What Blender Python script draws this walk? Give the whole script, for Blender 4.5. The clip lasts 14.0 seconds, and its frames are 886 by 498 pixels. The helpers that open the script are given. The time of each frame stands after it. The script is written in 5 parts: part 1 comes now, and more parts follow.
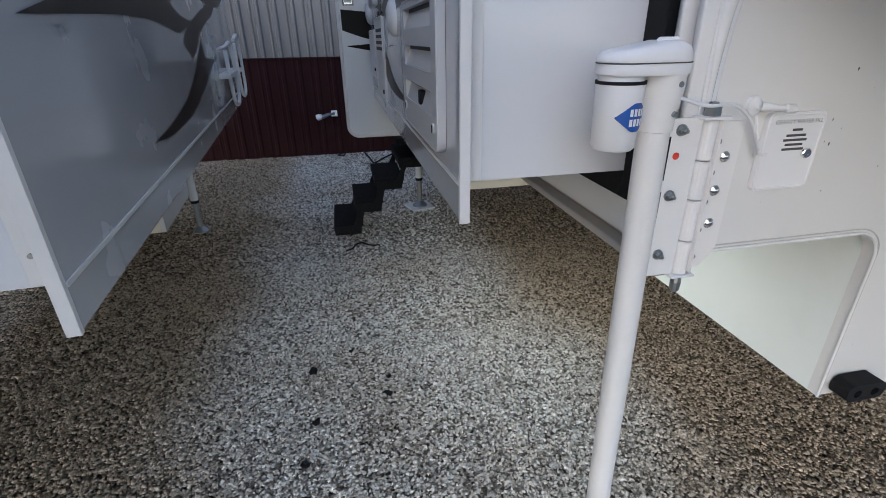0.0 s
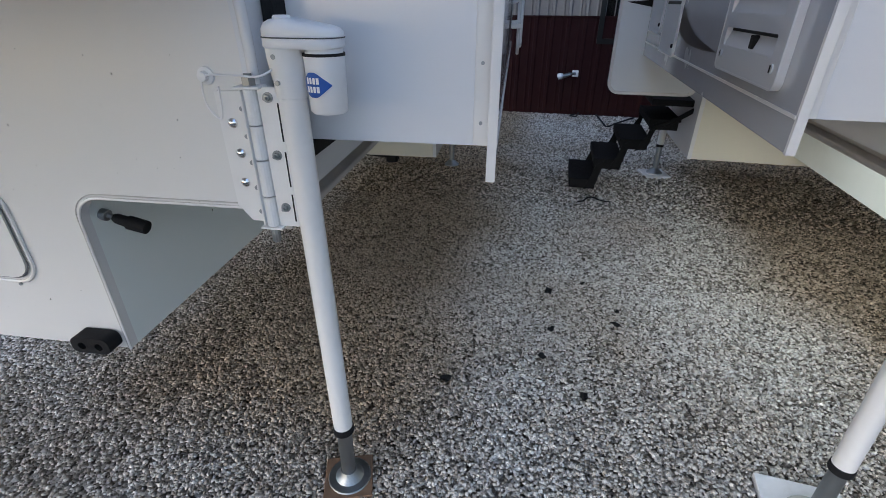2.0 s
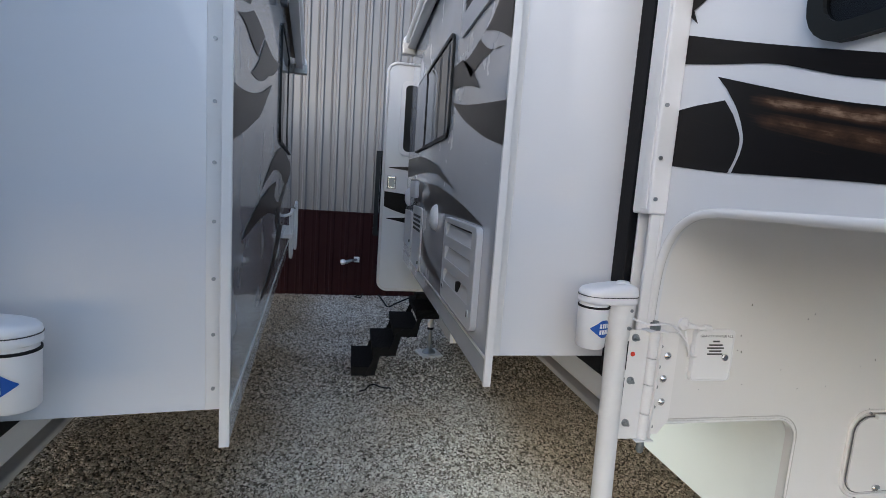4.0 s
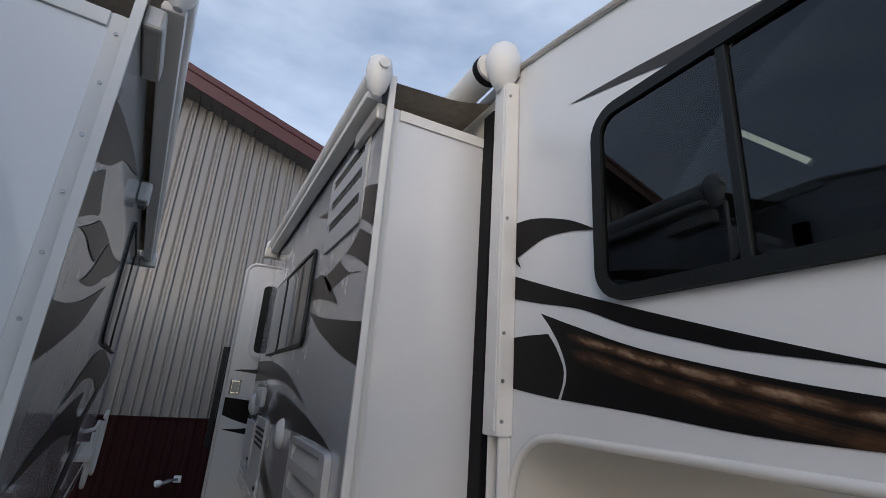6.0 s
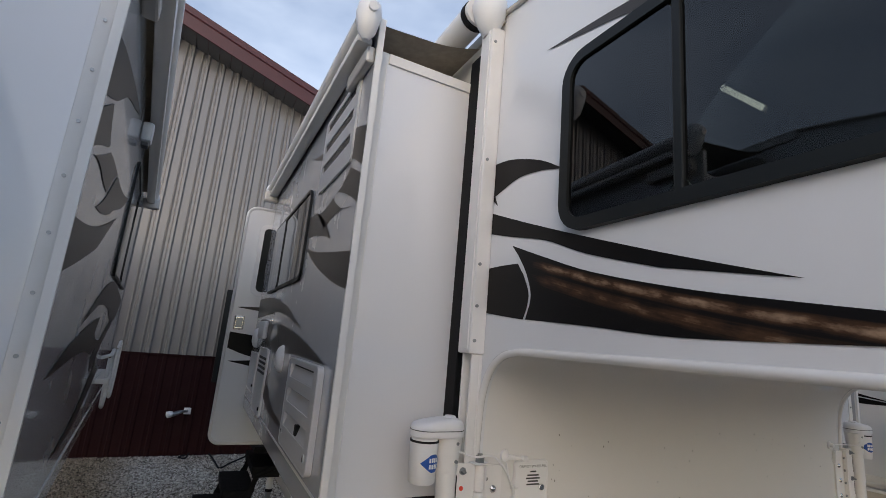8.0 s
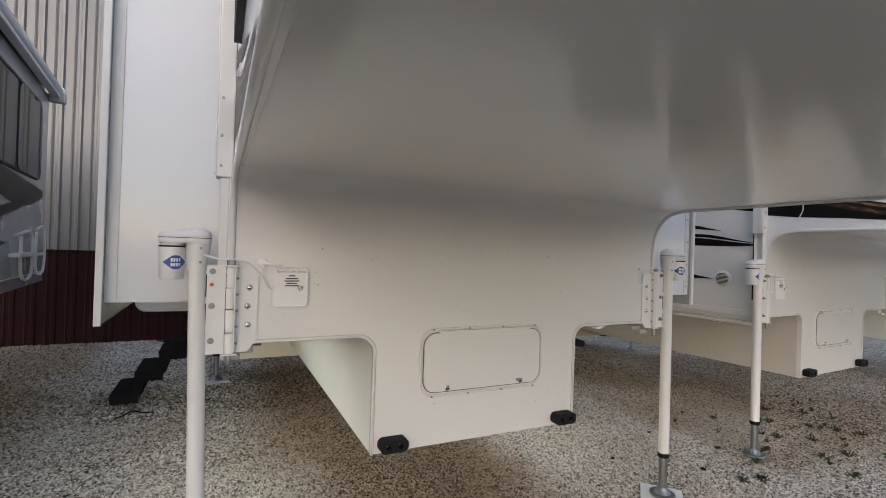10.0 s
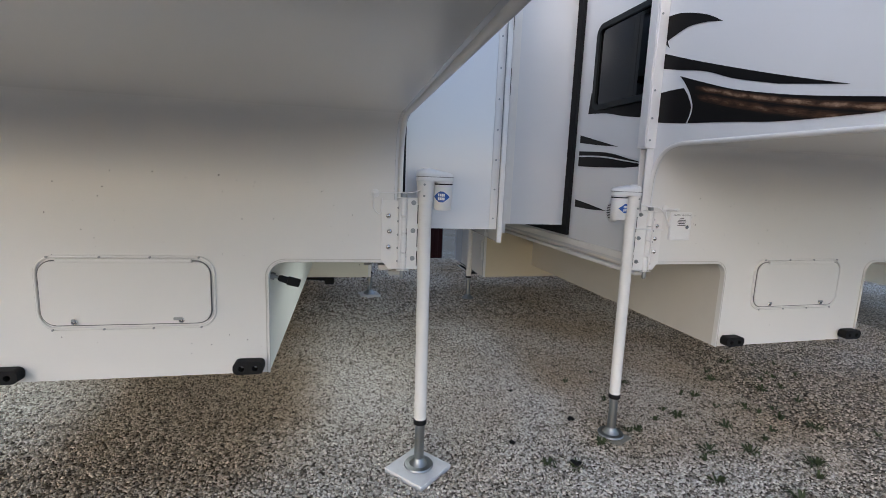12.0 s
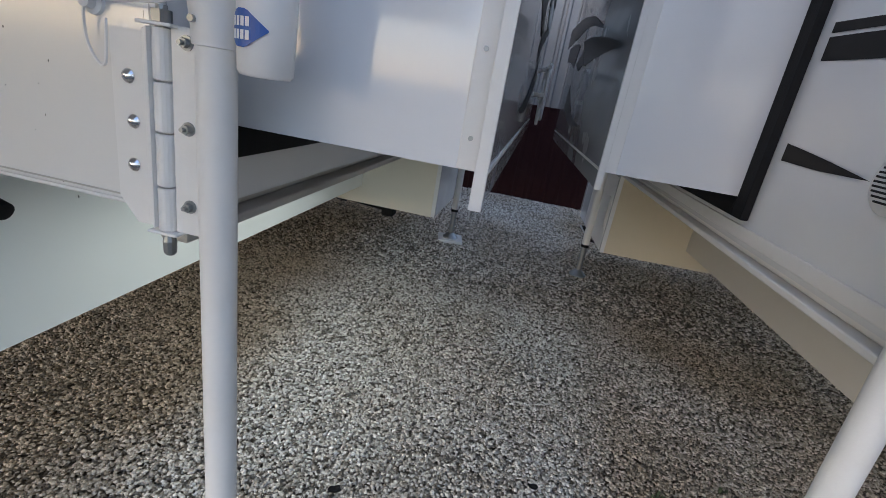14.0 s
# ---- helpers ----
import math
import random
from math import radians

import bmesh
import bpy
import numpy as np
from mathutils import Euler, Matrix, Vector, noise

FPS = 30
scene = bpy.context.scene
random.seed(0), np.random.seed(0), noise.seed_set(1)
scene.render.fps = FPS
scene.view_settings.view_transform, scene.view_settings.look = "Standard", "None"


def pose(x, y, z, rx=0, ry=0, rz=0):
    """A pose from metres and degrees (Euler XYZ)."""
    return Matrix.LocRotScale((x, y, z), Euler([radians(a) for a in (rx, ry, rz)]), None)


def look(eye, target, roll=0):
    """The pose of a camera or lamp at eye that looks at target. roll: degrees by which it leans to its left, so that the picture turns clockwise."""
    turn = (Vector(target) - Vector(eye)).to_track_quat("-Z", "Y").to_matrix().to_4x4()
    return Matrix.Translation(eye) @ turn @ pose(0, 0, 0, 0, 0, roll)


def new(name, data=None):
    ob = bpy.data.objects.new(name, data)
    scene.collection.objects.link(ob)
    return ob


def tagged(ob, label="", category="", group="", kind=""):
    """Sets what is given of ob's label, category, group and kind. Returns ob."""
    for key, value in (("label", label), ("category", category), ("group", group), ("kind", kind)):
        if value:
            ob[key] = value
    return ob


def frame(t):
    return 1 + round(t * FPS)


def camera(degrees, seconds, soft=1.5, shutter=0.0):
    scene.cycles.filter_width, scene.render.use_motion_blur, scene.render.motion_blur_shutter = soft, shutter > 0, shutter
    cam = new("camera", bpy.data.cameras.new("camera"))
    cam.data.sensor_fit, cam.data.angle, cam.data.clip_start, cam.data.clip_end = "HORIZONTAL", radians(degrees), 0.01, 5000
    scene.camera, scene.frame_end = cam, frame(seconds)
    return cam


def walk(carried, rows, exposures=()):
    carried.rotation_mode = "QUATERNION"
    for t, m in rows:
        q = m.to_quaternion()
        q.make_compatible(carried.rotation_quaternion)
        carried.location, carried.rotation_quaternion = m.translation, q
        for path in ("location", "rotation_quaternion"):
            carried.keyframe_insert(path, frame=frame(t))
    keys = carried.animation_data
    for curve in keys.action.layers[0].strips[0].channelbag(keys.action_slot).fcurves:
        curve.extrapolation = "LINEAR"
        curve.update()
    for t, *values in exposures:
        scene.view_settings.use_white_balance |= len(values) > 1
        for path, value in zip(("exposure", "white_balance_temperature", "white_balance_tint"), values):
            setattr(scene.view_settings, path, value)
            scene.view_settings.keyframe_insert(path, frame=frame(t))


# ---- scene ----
cam = camera(87.1, 14.0, soft=0.8)
PATH = [
    (0, (0.094, 0.002, 1.586), (0.462, 1.786, 0.759), -0.8),
    (0.5, (0.013, -0.136, 1.561), (0.076, 1.66, 0.682), -0.1),
    (1, (-0.156, -0.266, 1.536), (-0.412, 1.487, 0.606), -0.1),
    (1.5, (-0.244, -0.331, 1.539), (-0.702, 1.366, 0.584), -0.3),
    (2, (-0.259, -0.367, 1.539), (-0.659, 1.353, 0.599), 0.2),
    (2.5, (-0.138, -0.361, 1.546), (-0.308, 1.423, 0.658), 1.1),
    (3, (-0.054, -0.37, 1.567), (-0.01, 1.483, 0.814), 2.2),
    (3.5, (-0.05, -0.382, 1.631), (0.186, 1.537, 1.115), 3.0),
    (4, (-0.102, -0.404, 1.814), (0.282, 1.543, 1.563), 4.0),
    (4.2, (-0.119, -0.404, 1.85), (0.325, 1.541, 1.702), 4.1),
    (6.3, (-0.096, -0.443, 1.895), (0.771, 1.23, 2.565), 4.3),
    (6.5, (-0.098, -0.45, 1.882), (0.771, 1.21, 2.579), 4.6),
    (7, (-0.105, -0.452, 1.863), (0.768, 1.221, 2.526), 4.6),
    (7.2, (-0.106, -0.451, 1.855), (0.769, 1.243, 2.458), 4.7),
    (9.3, (0.254, -0.994, 1.601), (1.122, 0.794, 1.823), 3.8),
    (9.5, (0.385, -1.051, 1.557), (1.265, 0.736, 1.736), 2.9),
    (10, (0.769, -1.211, 1.52), (1.637, 0.591, 1.53), 1.9),
    (10.5, (1.239, -1.347, 1.513), (2.081, 0.467, 1.468), 1.6),
    (11, (1.807, -1.402, 1.518), (2.557, 0.448, 1.399), 1.2),
    (11.5, (2.416, -1.474, 1.548), (3.002, 0.426, 1.333), 1.2),
    (12, (2.981, -1.406, 1.543), (3.381, 0.529, 1.236), 2.3),
    (12.5, (3.527, -1.212, 1.511), (3.712, 0.737, 1.105), 4.3),
    (13, (3.781, -0.823, 1.483), (3.784, 1.122, 1.017), 7.1),
    (13.5, (3.856, -0.387, 1.458), (3.72, 1.53, 0.903), 9.0),
    (14, (3.863, 0.129, 1.414), (3.583, 1.998, 0.759), 9.6),
]
EXPOSURES = [(0.0, -0.83, 5700, 13), (3.0, -0.80, 5720, 13), (4.0, -0.86, 5900, 12), (6.3, -1.55, 6450, 13), (7.2, -1.53, 6500, 14),
             (9.3, -1.05, 6600, 14), (10.6, -1.04, 6450, 14), (11.5, -0.97, 6150, 14), (12.5, -0.99, 5950, 14), (14.0, -0.94, 5850, 14)]
walk(cam, [(t, look(eye, target, roll)) for t, eye, target, roll in PATH], EXPOSURES)

# ---- light ----
world = bpy.data.worlds.new("sky_world")
scene.world = world
world.use_nodes = True
wn, wl = world.node_tree.nodes, world.node_tree.links
bg = wn["Background"]
sky = wn.new("ShaderNodeTexSky")
sky.sky_type = "NISHITA"
sky.sun_disc = False
SUN_ELEV, SUN_ROT = radians(24), radians(215)
sky.sun_elevation, sky.sun_rotation = SUN_ELEV, SUN_ROT
sky.air_density, sky.dust_density = 1.0, 1.2
tcw = wn.new("ShaderNodeTexCoord")
mapw = wn.new("ShaderNodeMapping")
mapw.inputs["Scale"].default_value = (1.0, 1.0, 2.6)
cloud = wn.new("ShaderNodeTexNoise")
cloud.inputs["Scale"].default_value = 3.2
cloud.inputs["Detail"].default_value = 7
cloud.inputs["Roughness"].default_value = 0.55
ramp = wn.new("ShaderNodeValToRGB")
ramp.color_ramp.elements[0].position, ramp.color_ramp.elements[1].position = 0.38, 0.80
ramp.color_ramp.elements[0].color = (0.14, 0.14, 0.14, 1)
ramp.color_ramp.elements[1].color = (0.62, 0.62, 0.62, 1)
mixw = wn.new("ShaderNodeMix")
mixw.data_type = "RGBA"
wl.new(tcw.outputs["Generated"], mapw.inputs["Vector"])
wl.new(mapw.outputs["Vector"], cloud.inputs["Vector"])
compass = wn.new("ShaderNodeSeparateXYZ")
wl.new(tcw.outputs["Generated"], compass.inputs["Vector"])
cover = wn.new("ShaderNodeMath")
cover.operation = "MULTIPLY_ADD"
cover.inputs[1].default_value = 0.26
wl.new(compass.outputs["Y"], cover.inputs[0])
wl.new(cloud.outputs["Fac"], cover.inputs[2])
wl.new(cover.outputs["Value"], ramp.inputs["Fac"])
wl.new(ramp.outputs["Color"], mixw.inputs["Factor"])
gain = wn.new("ShaderNodeVectorMath")
gain.operation = "SCALE"
gain.inputs["Scale"].default_value = 3.3
wl.new(sky.outputs["Color"], gain.inputs[0])
wl.new(gain.outputs["Vector"], mixw.inputs["A"])
mixw.inputs["B"].default_value = (15.0, 17.6, 21.0, 1)
wl.new(mixw.outputs["Result"], bg.inputs["Color"])
bg.inputs["Strength"].default_value = 0.15

sun = new("sun", bpy.data.lights.new("sun", "SUN"))
sun.data.energy, sun.data.angle, sun.data.color = 0.25, radians(16), (1.0, 0.92, 0.82)
sun.matrix_world = look((-4, -9, 6), (2, 1, 1.5))


def wing_lamp(x, y, z, lean):
    """Light strip under a wing of the middle camper, leaning out a little."""
    lamp = new("wing_light", bpy.data.lights.new("wing_light", "AREA"))
    lamp.data.shape, lamp.data.size, lamp.data.size_y = "RECTANGLE", 0.03, 1.5
    lamp.data.energy, lamp.data.color = 10.0, (0.97, 1.0, 0.86)
    lamp.matrix_world = pose(x, y, z, 0, lean, 0)


wing_lamp(2.022 - 1.07, 0.858 + 1.1, 1.028, 0)
wing_lamp(2.022 + 1.07, 0.858 + 1.1, 1.028, 0)


# ---- materials ----
def make_mat(name, colour, rough=0.5, metal=0.0, coat=0.0, coat_rough=0.13, grain=0.0, grain_scale=30.0, bump=0.0, bump_scale=60.0,
             stain=0.0, stain_colour=(0.3, 0.27, 0.22), stain_scale=2.5, rough_var=0.0, spec=0.5):
    m = bpy.data.materials.new(name)
    m.use_nodes = True
    n, l = m.node_tree.nodes, m.node_tree.links
    p = n["Principled BSDF"]
    p.inputs["Base Color"].default_value = (*colour, 1)
    p.inputs["Roughness"].default_value = rough
    p.inputs["Metallic"].default_value = metal
    p.inputs["Coat Weight"].default_value = coat
    p.inputs["Coat Roughness"].default_value = coat_rough
    p.inputs["Specular IOR Level"].default_value = spec
    tc = n.new("ShaderNodeTexCoord")
    colour_out = None
    if grain:
        t = n.new("ShaderNodeTexNoise")
        t.inputs["Scale"].default_value, t.inputs["Detail"].default_value = grain_scale, 5
        l.new(tc.outputs["Object"], t.inputs["Vector"])
        mx = n.new("ShaderNodeMix")
        mx.data_type, mx.blend_type = "RGBA", "OVERLAY"
        mx.inputs["Factor"].default_value = grain
        mx.inputs["A"].default_value = (*colour, 1)
        l.new(t.outputs["Fac"], mx.inputs["B"])
        colour_out = mx.outputs["Result"]
    if stain:
        t = n.new("ShaderNodeTexNoise")
        t.inputs["Scale"].default_value, t.inputs["Detail"].default_value, t.inputs["Roughness"].default_value = stain_scale, 8, 0.65
        l.new(tc.outputs["Object"], t.inputs["Vector"])
        r = n.new("ShaderNodeMapRange")
        r.inputs["From Min"].default_value, r.inputs["From Max"].default_value = 0.5, 0.8
        r.inputs["To Max"].default_value = stain
        l.new(t.outputs["Fac"], r.inputs["Value"])
        mx = n.new("ShaderNodeMix")
        mx.data_type = "RGBA"
        l.new(r.outputs["Result"], mx.inputs["Factor"])
        if colour_out:
            l.new(colour_out, mx.inputs["A"])
        else:
            mx.inputs["A"].default_value = (*colour, 1)
        mx.inputs["B"].default_value = (*stain_colour, 1)
        colour_out = mx.outputs["Result"]
    if colour_out:
        l.new(colour_out, p.inputs["Base Color"])
    if rough_var:
        t = n.new("ShaderNodeTexNoise")
        t.inputs["Scale"].default_value, t.inputs["Detail"].default_value = 4.0, 6
        l.new(tc.outputs["Object"], t.inputs["Vector"])
        r = n.new("ShaderNodeMapRange")
        r.inputs["From Min"].default_value, r.inputs["From Max"].default_value = 0.3, 0.7
        r.inputs["To Min"].default_value, r.inputs["To Max"].default_value = rough - rough_var, rough + rough_var
        l.new(t.outputs["Fac"], r.inputs["Value"])
        l.new(r.outputs["Result"], p.inputs["Roughness"])
    if bump:
        t = n.new("ShaderNodeTexNoise")
        t.inputs["Scale"].default_value, t.inputs["Detail"].default_value = bump_scale, 4
        l.new(tc.outputs["Object"], t.inputs["Vector"])
        b = n.new("ShaderNodeBump")
        b.inputs["Strength"].default_value, b.inputs["Distance"].default_value = bump, 0.004
        l.new(t.outputs["Fac"], b.inputs["Height"])
        l.new(b.outputs["Normal"], p.inputs["Normal"])
    return m


MAT_GEL = make_mat("white_gelcoat", (0.78, 0.77, 0.745), 0.3, coat=1.0, coat_rough=0.14)
MAT_SIDE = make_mat("white_fibreglass_panel", (0.78, 0.79, 0.80), 0.22, coat=0.5, stain=0.08, stain_colour=(0.6, 0.58, 0.54), rough_var=0.05, bump=0.05, bump_scale=2.5)
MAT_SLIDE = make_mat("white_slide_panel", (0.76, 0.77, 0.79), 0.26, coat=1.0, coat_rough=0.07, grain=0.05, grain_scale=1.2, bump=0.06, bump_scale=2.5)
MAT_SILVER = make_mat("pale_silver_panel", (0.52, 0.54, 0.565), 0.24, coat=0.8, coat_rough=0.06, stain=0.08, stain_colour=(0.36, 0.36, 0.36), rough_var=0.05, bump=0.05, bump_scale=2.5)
# white plastic with the shade between the campers put into a greyer base
MAT_HATCH_SHADED = make_mat("shaded_white_plastic", (0.60, 0.61, 0.62), 0.35, stain=0.06, rough_var=0.05)
MAT_TUB = make_mat("pale_tub_panel", (0.84, 0.88, 0.84), 0.42, stain=0.10, rough_var=0.06)
MAT_TUBGREY = make_mat("grey_beige_tub_panel", (0.60, 0.57, 0.515), 0.45, stain=0.12, rough_var=0.06)
MAT_CREAM = make_mat("tan_underpanel", (0.64, 0.575, 0.44), 0.5, stain=0.25, stain_colour=(0.45, 0.38, 0.25))
MAT_PALEBOX = make_mat("pale_cream_underpanel", (0.74, 0.72, 0.62), 0.5, stain=0.12, stain_colour=(0.5, 0.45, 0.35))
MAT_TRIM = make_mat("white_aluminium_trim", (0.78, 0.77, 0.75), 0.35, stain=0.15, stain_colour=(0.5, 0.46, 0.4), stain_scale=9)
MAT_JACK = make_mat("white_powder_coat", (0.80, 0.79, 0.77), 0.38, stain=0.12, stain_colour=(0.5, 0.45, 0.38), stain_scale=11, bump=0.08, bump_scale=200)
MAT_PLASTIC = make_mat("white_plastic", (0.82, 0.82, 0.82), 0.33, stain=0.06, rough_var=0.05)
MAT_STEEL = make_mat("zinc_steel", (0.33, 0.35, 0.36), 0.42, metal=1.0, stain=0.35, stain_colour=(0.30, 0.25, 0.18), stain_scale=20, bump=0.2, bump_scale=120)
MAT_CHROME = make_mat("chrome", (0.80, 0.80, 0.80), 0.2, metal=1.0, rough_var=0.04)
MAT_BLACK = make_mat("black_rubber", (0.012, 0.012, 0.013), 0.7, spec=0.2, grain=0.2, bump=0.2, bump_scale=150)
MAT_BLACKMETAL = make_mat("black_step_metal", (0.008, 0.008, 0.009), 0.75, spec=0.15, grain=0.3, bump=0.5, bump_scale=300)
MAT_RAIL = make_mat("grey_underrail", (0.55, 0.53, 0.50), 0.4, metal=0.3, stain=0.4, stain_colour=(0.3, 0.28, 0.25), stain_scale=6)
MAT_BLUE = make_mat("blue_label", (0.015, 0.09, 0.38), 0.35)
MAT_LABEL = make_mat("white_label", (0.85, 0.86, 0.88), 0.4)
MAT_INK = make_mat("dark_ink", (0.06, 0.06, 0.06), 0.5)
MAT_RED = make_mat("red_dot", (0.7, 0.06, 0.03), 0.4)
MAT_ORANGE = make_mat("brass_fitting", (0.45, 0.22, 0.05), 0.4, metal=0.7)
MAT_FABRIC = make_mat("beige_awning_fabric", (0.38, 0.33, 0.26), 0.8, grain=0.3, bump=0.2, bump_scale=400)
MAT_GREY = make_mat("grey_soffit", (0.12, 0.12, 0.125), 0.6, grain=0.2)
MAT_WALL = make_mat("grey_ribbed_steel", (0.25, 0.24, 0.235), 0.36, metal=0.35, stain=0.12, stain_colour=(0.22, 0.20, 0.18), stain_scale=1.2, rough_var=0.05)
MAT_MAROON = make_mat("maroon_ribbed_steel", (0.022, 0.005, 0.006), 0.6, spec=0.15, stain=0.2, stain_colour=(0.05, 0.03, 0.025))
MAT_FASCIA = make_mat("maroon_fascia", (0.085, 0.022, 0.025), 0.4, stain=0.1, stain_colour=(0.08, 0.05, 0.05))
MAT_WEED = make_mat("weed_green", (0.045, 0.06, 0.022), 0.7, grain=0.3)
MAT_GREYBOARD = make_mat("weathered_board", (0.27, 0.25, 0.20), 0.8, grain=0.45, grain_scale=16, bump=0.3)
MAT_WOOD = make_mat("rusty_board", (0.20, 0.12, 0.07), 0.75, grain=0.5, grain_scale=18, bump=0.3)
MAT_PAD = make_mat("white_pad_board", (0.78, 0.79, 0.80), 0.5, stain=0.25, stain_colour=(0.4, 0.36, 0.3), stain_scale=14)
MAT_FRAME = make_mat("dark_window_frame", (0.010, 0.012, 0.012), 0.45, spec=0.25, rough_var=0.08)
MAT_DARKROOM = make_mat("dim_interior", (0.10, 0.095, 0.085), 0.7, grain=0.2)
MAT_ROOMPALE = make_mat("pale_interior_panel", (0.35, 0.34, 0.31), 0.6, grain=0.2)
MAT_TREE = make_mat("far_trees", (0.05, 0.06, 0.03), 0.9, grain=0.5, grain_scale=2)


def glass_mat():
    m = bpy.data.materials.new("tinted_glass")
    m.use_nodes = True
    n, l = m.node_tree.nodes, m.node_tree.links
    n.remove(n["Principled BSDF"])
    tr = n.new("ShaderNodeBsdfTransparent")
    tr.inputs["Color"].default_value = (0.20, 0.22, 0.21, 1)
    gl = n.new("ShaderNodeBsdfGlossy")
    gl.inputs["Roughness"].default_value = 0.015
    gl.inputs["Color"].default_value = (0.9, 0.92, 0.95, 1)
    fr = n.new("ShaderNodeFresnel")
    fr.inputs["IOR"].default_value = 1.5
    mx = n.new("ShaderNodeMixShader")
    l.new(fr.outputs["Fac"], mx.inputs["Fac"])
    l.new(tr.outputs["BSDF"], mx.inputs[1])
    l.new(gl.outputs["BSDF"], mx.inputs[2])
    l.new(mx.outputs["Shader"], n["Material Output"].inputs["Surface"])
    return m


MAT_GLASS = glass_mat()


def tube_light_mat():
    m = bpy.data.materials.new("lit_tube")
    m.use_nodes = True
    p = m.node_tree.nodes["Principled BSDF"]
    p.inputs["Emission Color"].default_value = (1.0, 0.96, 0.88, 1)
    p.inputs["Emission Strength"].default_value = 14
    return m


MAT_TUBE = tube_light_mat()


def decal_mat():
    """Dark vinyl with brushed bronze streaks that run along the stripe."""
    m = bpy.data.materials.new("bronze_black_vinyl")
    m.use_nodes = True
    n, l = m.node_tree.nodes, m.node_tree.links
    p = n["Principled BSDF"]
    p.inputs["Roughness"].default_value = 0.36
    p.inputs["Specular IOR Level"].default_value = 0.12
    tc = n.new("ShaderNodeTexCoord")
    sep = n.new("ShaderNodeSeparateXYZ")
    l.new(tc.outputs["Object"], sep.inputs["Vector"])

    def calc(op, a, b, c=None):
        node = n.new("ShaderNodeMath")
        node.operation = op
        for i, v in enumerate((a, b, c)):
            if v is None:
                continue
            if isinstance(v, (int, float)):
                node.inputs[i].default_value = v
            else:
                l.new(v, node.inputs[i])
        return node.outputs["Value"]

    y, z = sep.outputs["Y"], sep.outputs["Z"]
    # depth below the upper edge of the stripe, which is a shallow curve
    edge = calc("MULTIPLY_ADD", calc("MULTIPLY_ADD", y, 0.083, 0.357), y, 2.206)
    depth = calc("SUBTRACT", edge, z)
    noise_at = n.new("ShaderNodeCombineXYZ")
    l.new(calc("MULTIPLY", y, 13.0), noise_at.inputs["X"])
    l.new(calc("MULTIPLY", depth, 26.0), noise_at.inputs["Y"])
    patch = n.new("ShaderNodeTexNoise")
    patch.inputs["Scale"].default_value, patch.inputs["Detail"].default_value, patch.inputs["Roughness"].default_value = 1.0, 5, 0.6
    l.new(noise_at.outputs["Vector"], patch.inputs["Vector"])
    streak_at = n.new("ShaderNodeCombineXYZ")
    l.new(calc("MULTIPLY", y, 5.0), streak_at.inputs["X"])
    l.new(calc("MULTIPLY", depth, 260.0), streak_at.inputs["Y"])
    streak = n.new("ShaderNodeTexNoise")
    streak.inputs["Scale"].default_value, streak.inputs["Detail"].default_value = 1.0, 3
    l.new(streak_at.outputs["Vector"], streak.inputs["Vector"])

    def row(centre, half, gain):
        m2 = n.new("ShaderNodeMapRange")
        m2.interpolation_type = "SMOOTHSTEP"
        m2.inputs["From Min"].default_value, m2.inputs["From Max"].default_value = half, 0.0
        m2.inputs["To Max"].default_value = gain
        l.new(calc("ABSOLUTE", calc("SUBTRACT", depth, centre), 0.0), m2.inputs["Value"])
        return m2.outputs["Result"]

    rows = calc("ADD", row(0.036, 0.020, 1.0), row(0.078, 0.028, 0.62))
    start = n.new("ShaderNodeMapRange")
    start.inputs["From Min"].default_value, start.inputs["From Max"].default_value = -0.26, -0.36
    l.new(y, start.inputs["Value"])
    amount = calc("MULTIPLY", calc("MULTIPLY", rows, start.outputs["Result"]), calc("MULTIPLY_ADD", patch.outputs["Fac"], 2.6, -0.62))
    tone = calc("MULTIPLY_ADD", calc("SUBTRACT", streak.outputs["Fac"], 0.5), 0.35, amount)
    r = n.new("ShaderNodeValToRGB")
    e = r.color_ramp.elements
    e[0].position, e[0].color = 0.05, (0.010, 0.009, 0.009, 1)
    e[1].position, e[1].color = 0.95, (0.34, 0.23, 0.15, 1)
    mid = r.color_ramp.elements.new(0.45)
    mid.color = (0.075, 0.040, 0.022, 1)
    l.new(tone, r.inputs["Fac"])
    l.new(r.outputs["Color"], p.inputs["Base Color"])
    return m


MAT_DECAL = decal_mat()
MAT_DECALGREY = make_mat("grey_vinyl", (0.05, 0.044, 0.040), 0.34, spec=0.3, grain=0.4, grain_scale=5, stain=0.6, stain_colour=(0.02, 0.018, 0.017), stain_scale=2.2)
MAT_DECALDARK = make_mat("charcoal_vinyl", (0.030, 0.026, 0.023), 0.32, spec=0.35, grain=0.6, grain_scale=4, stain=0.6, stain_colour=(0.085, 0.066, 0.05), stain_scale=3.5)


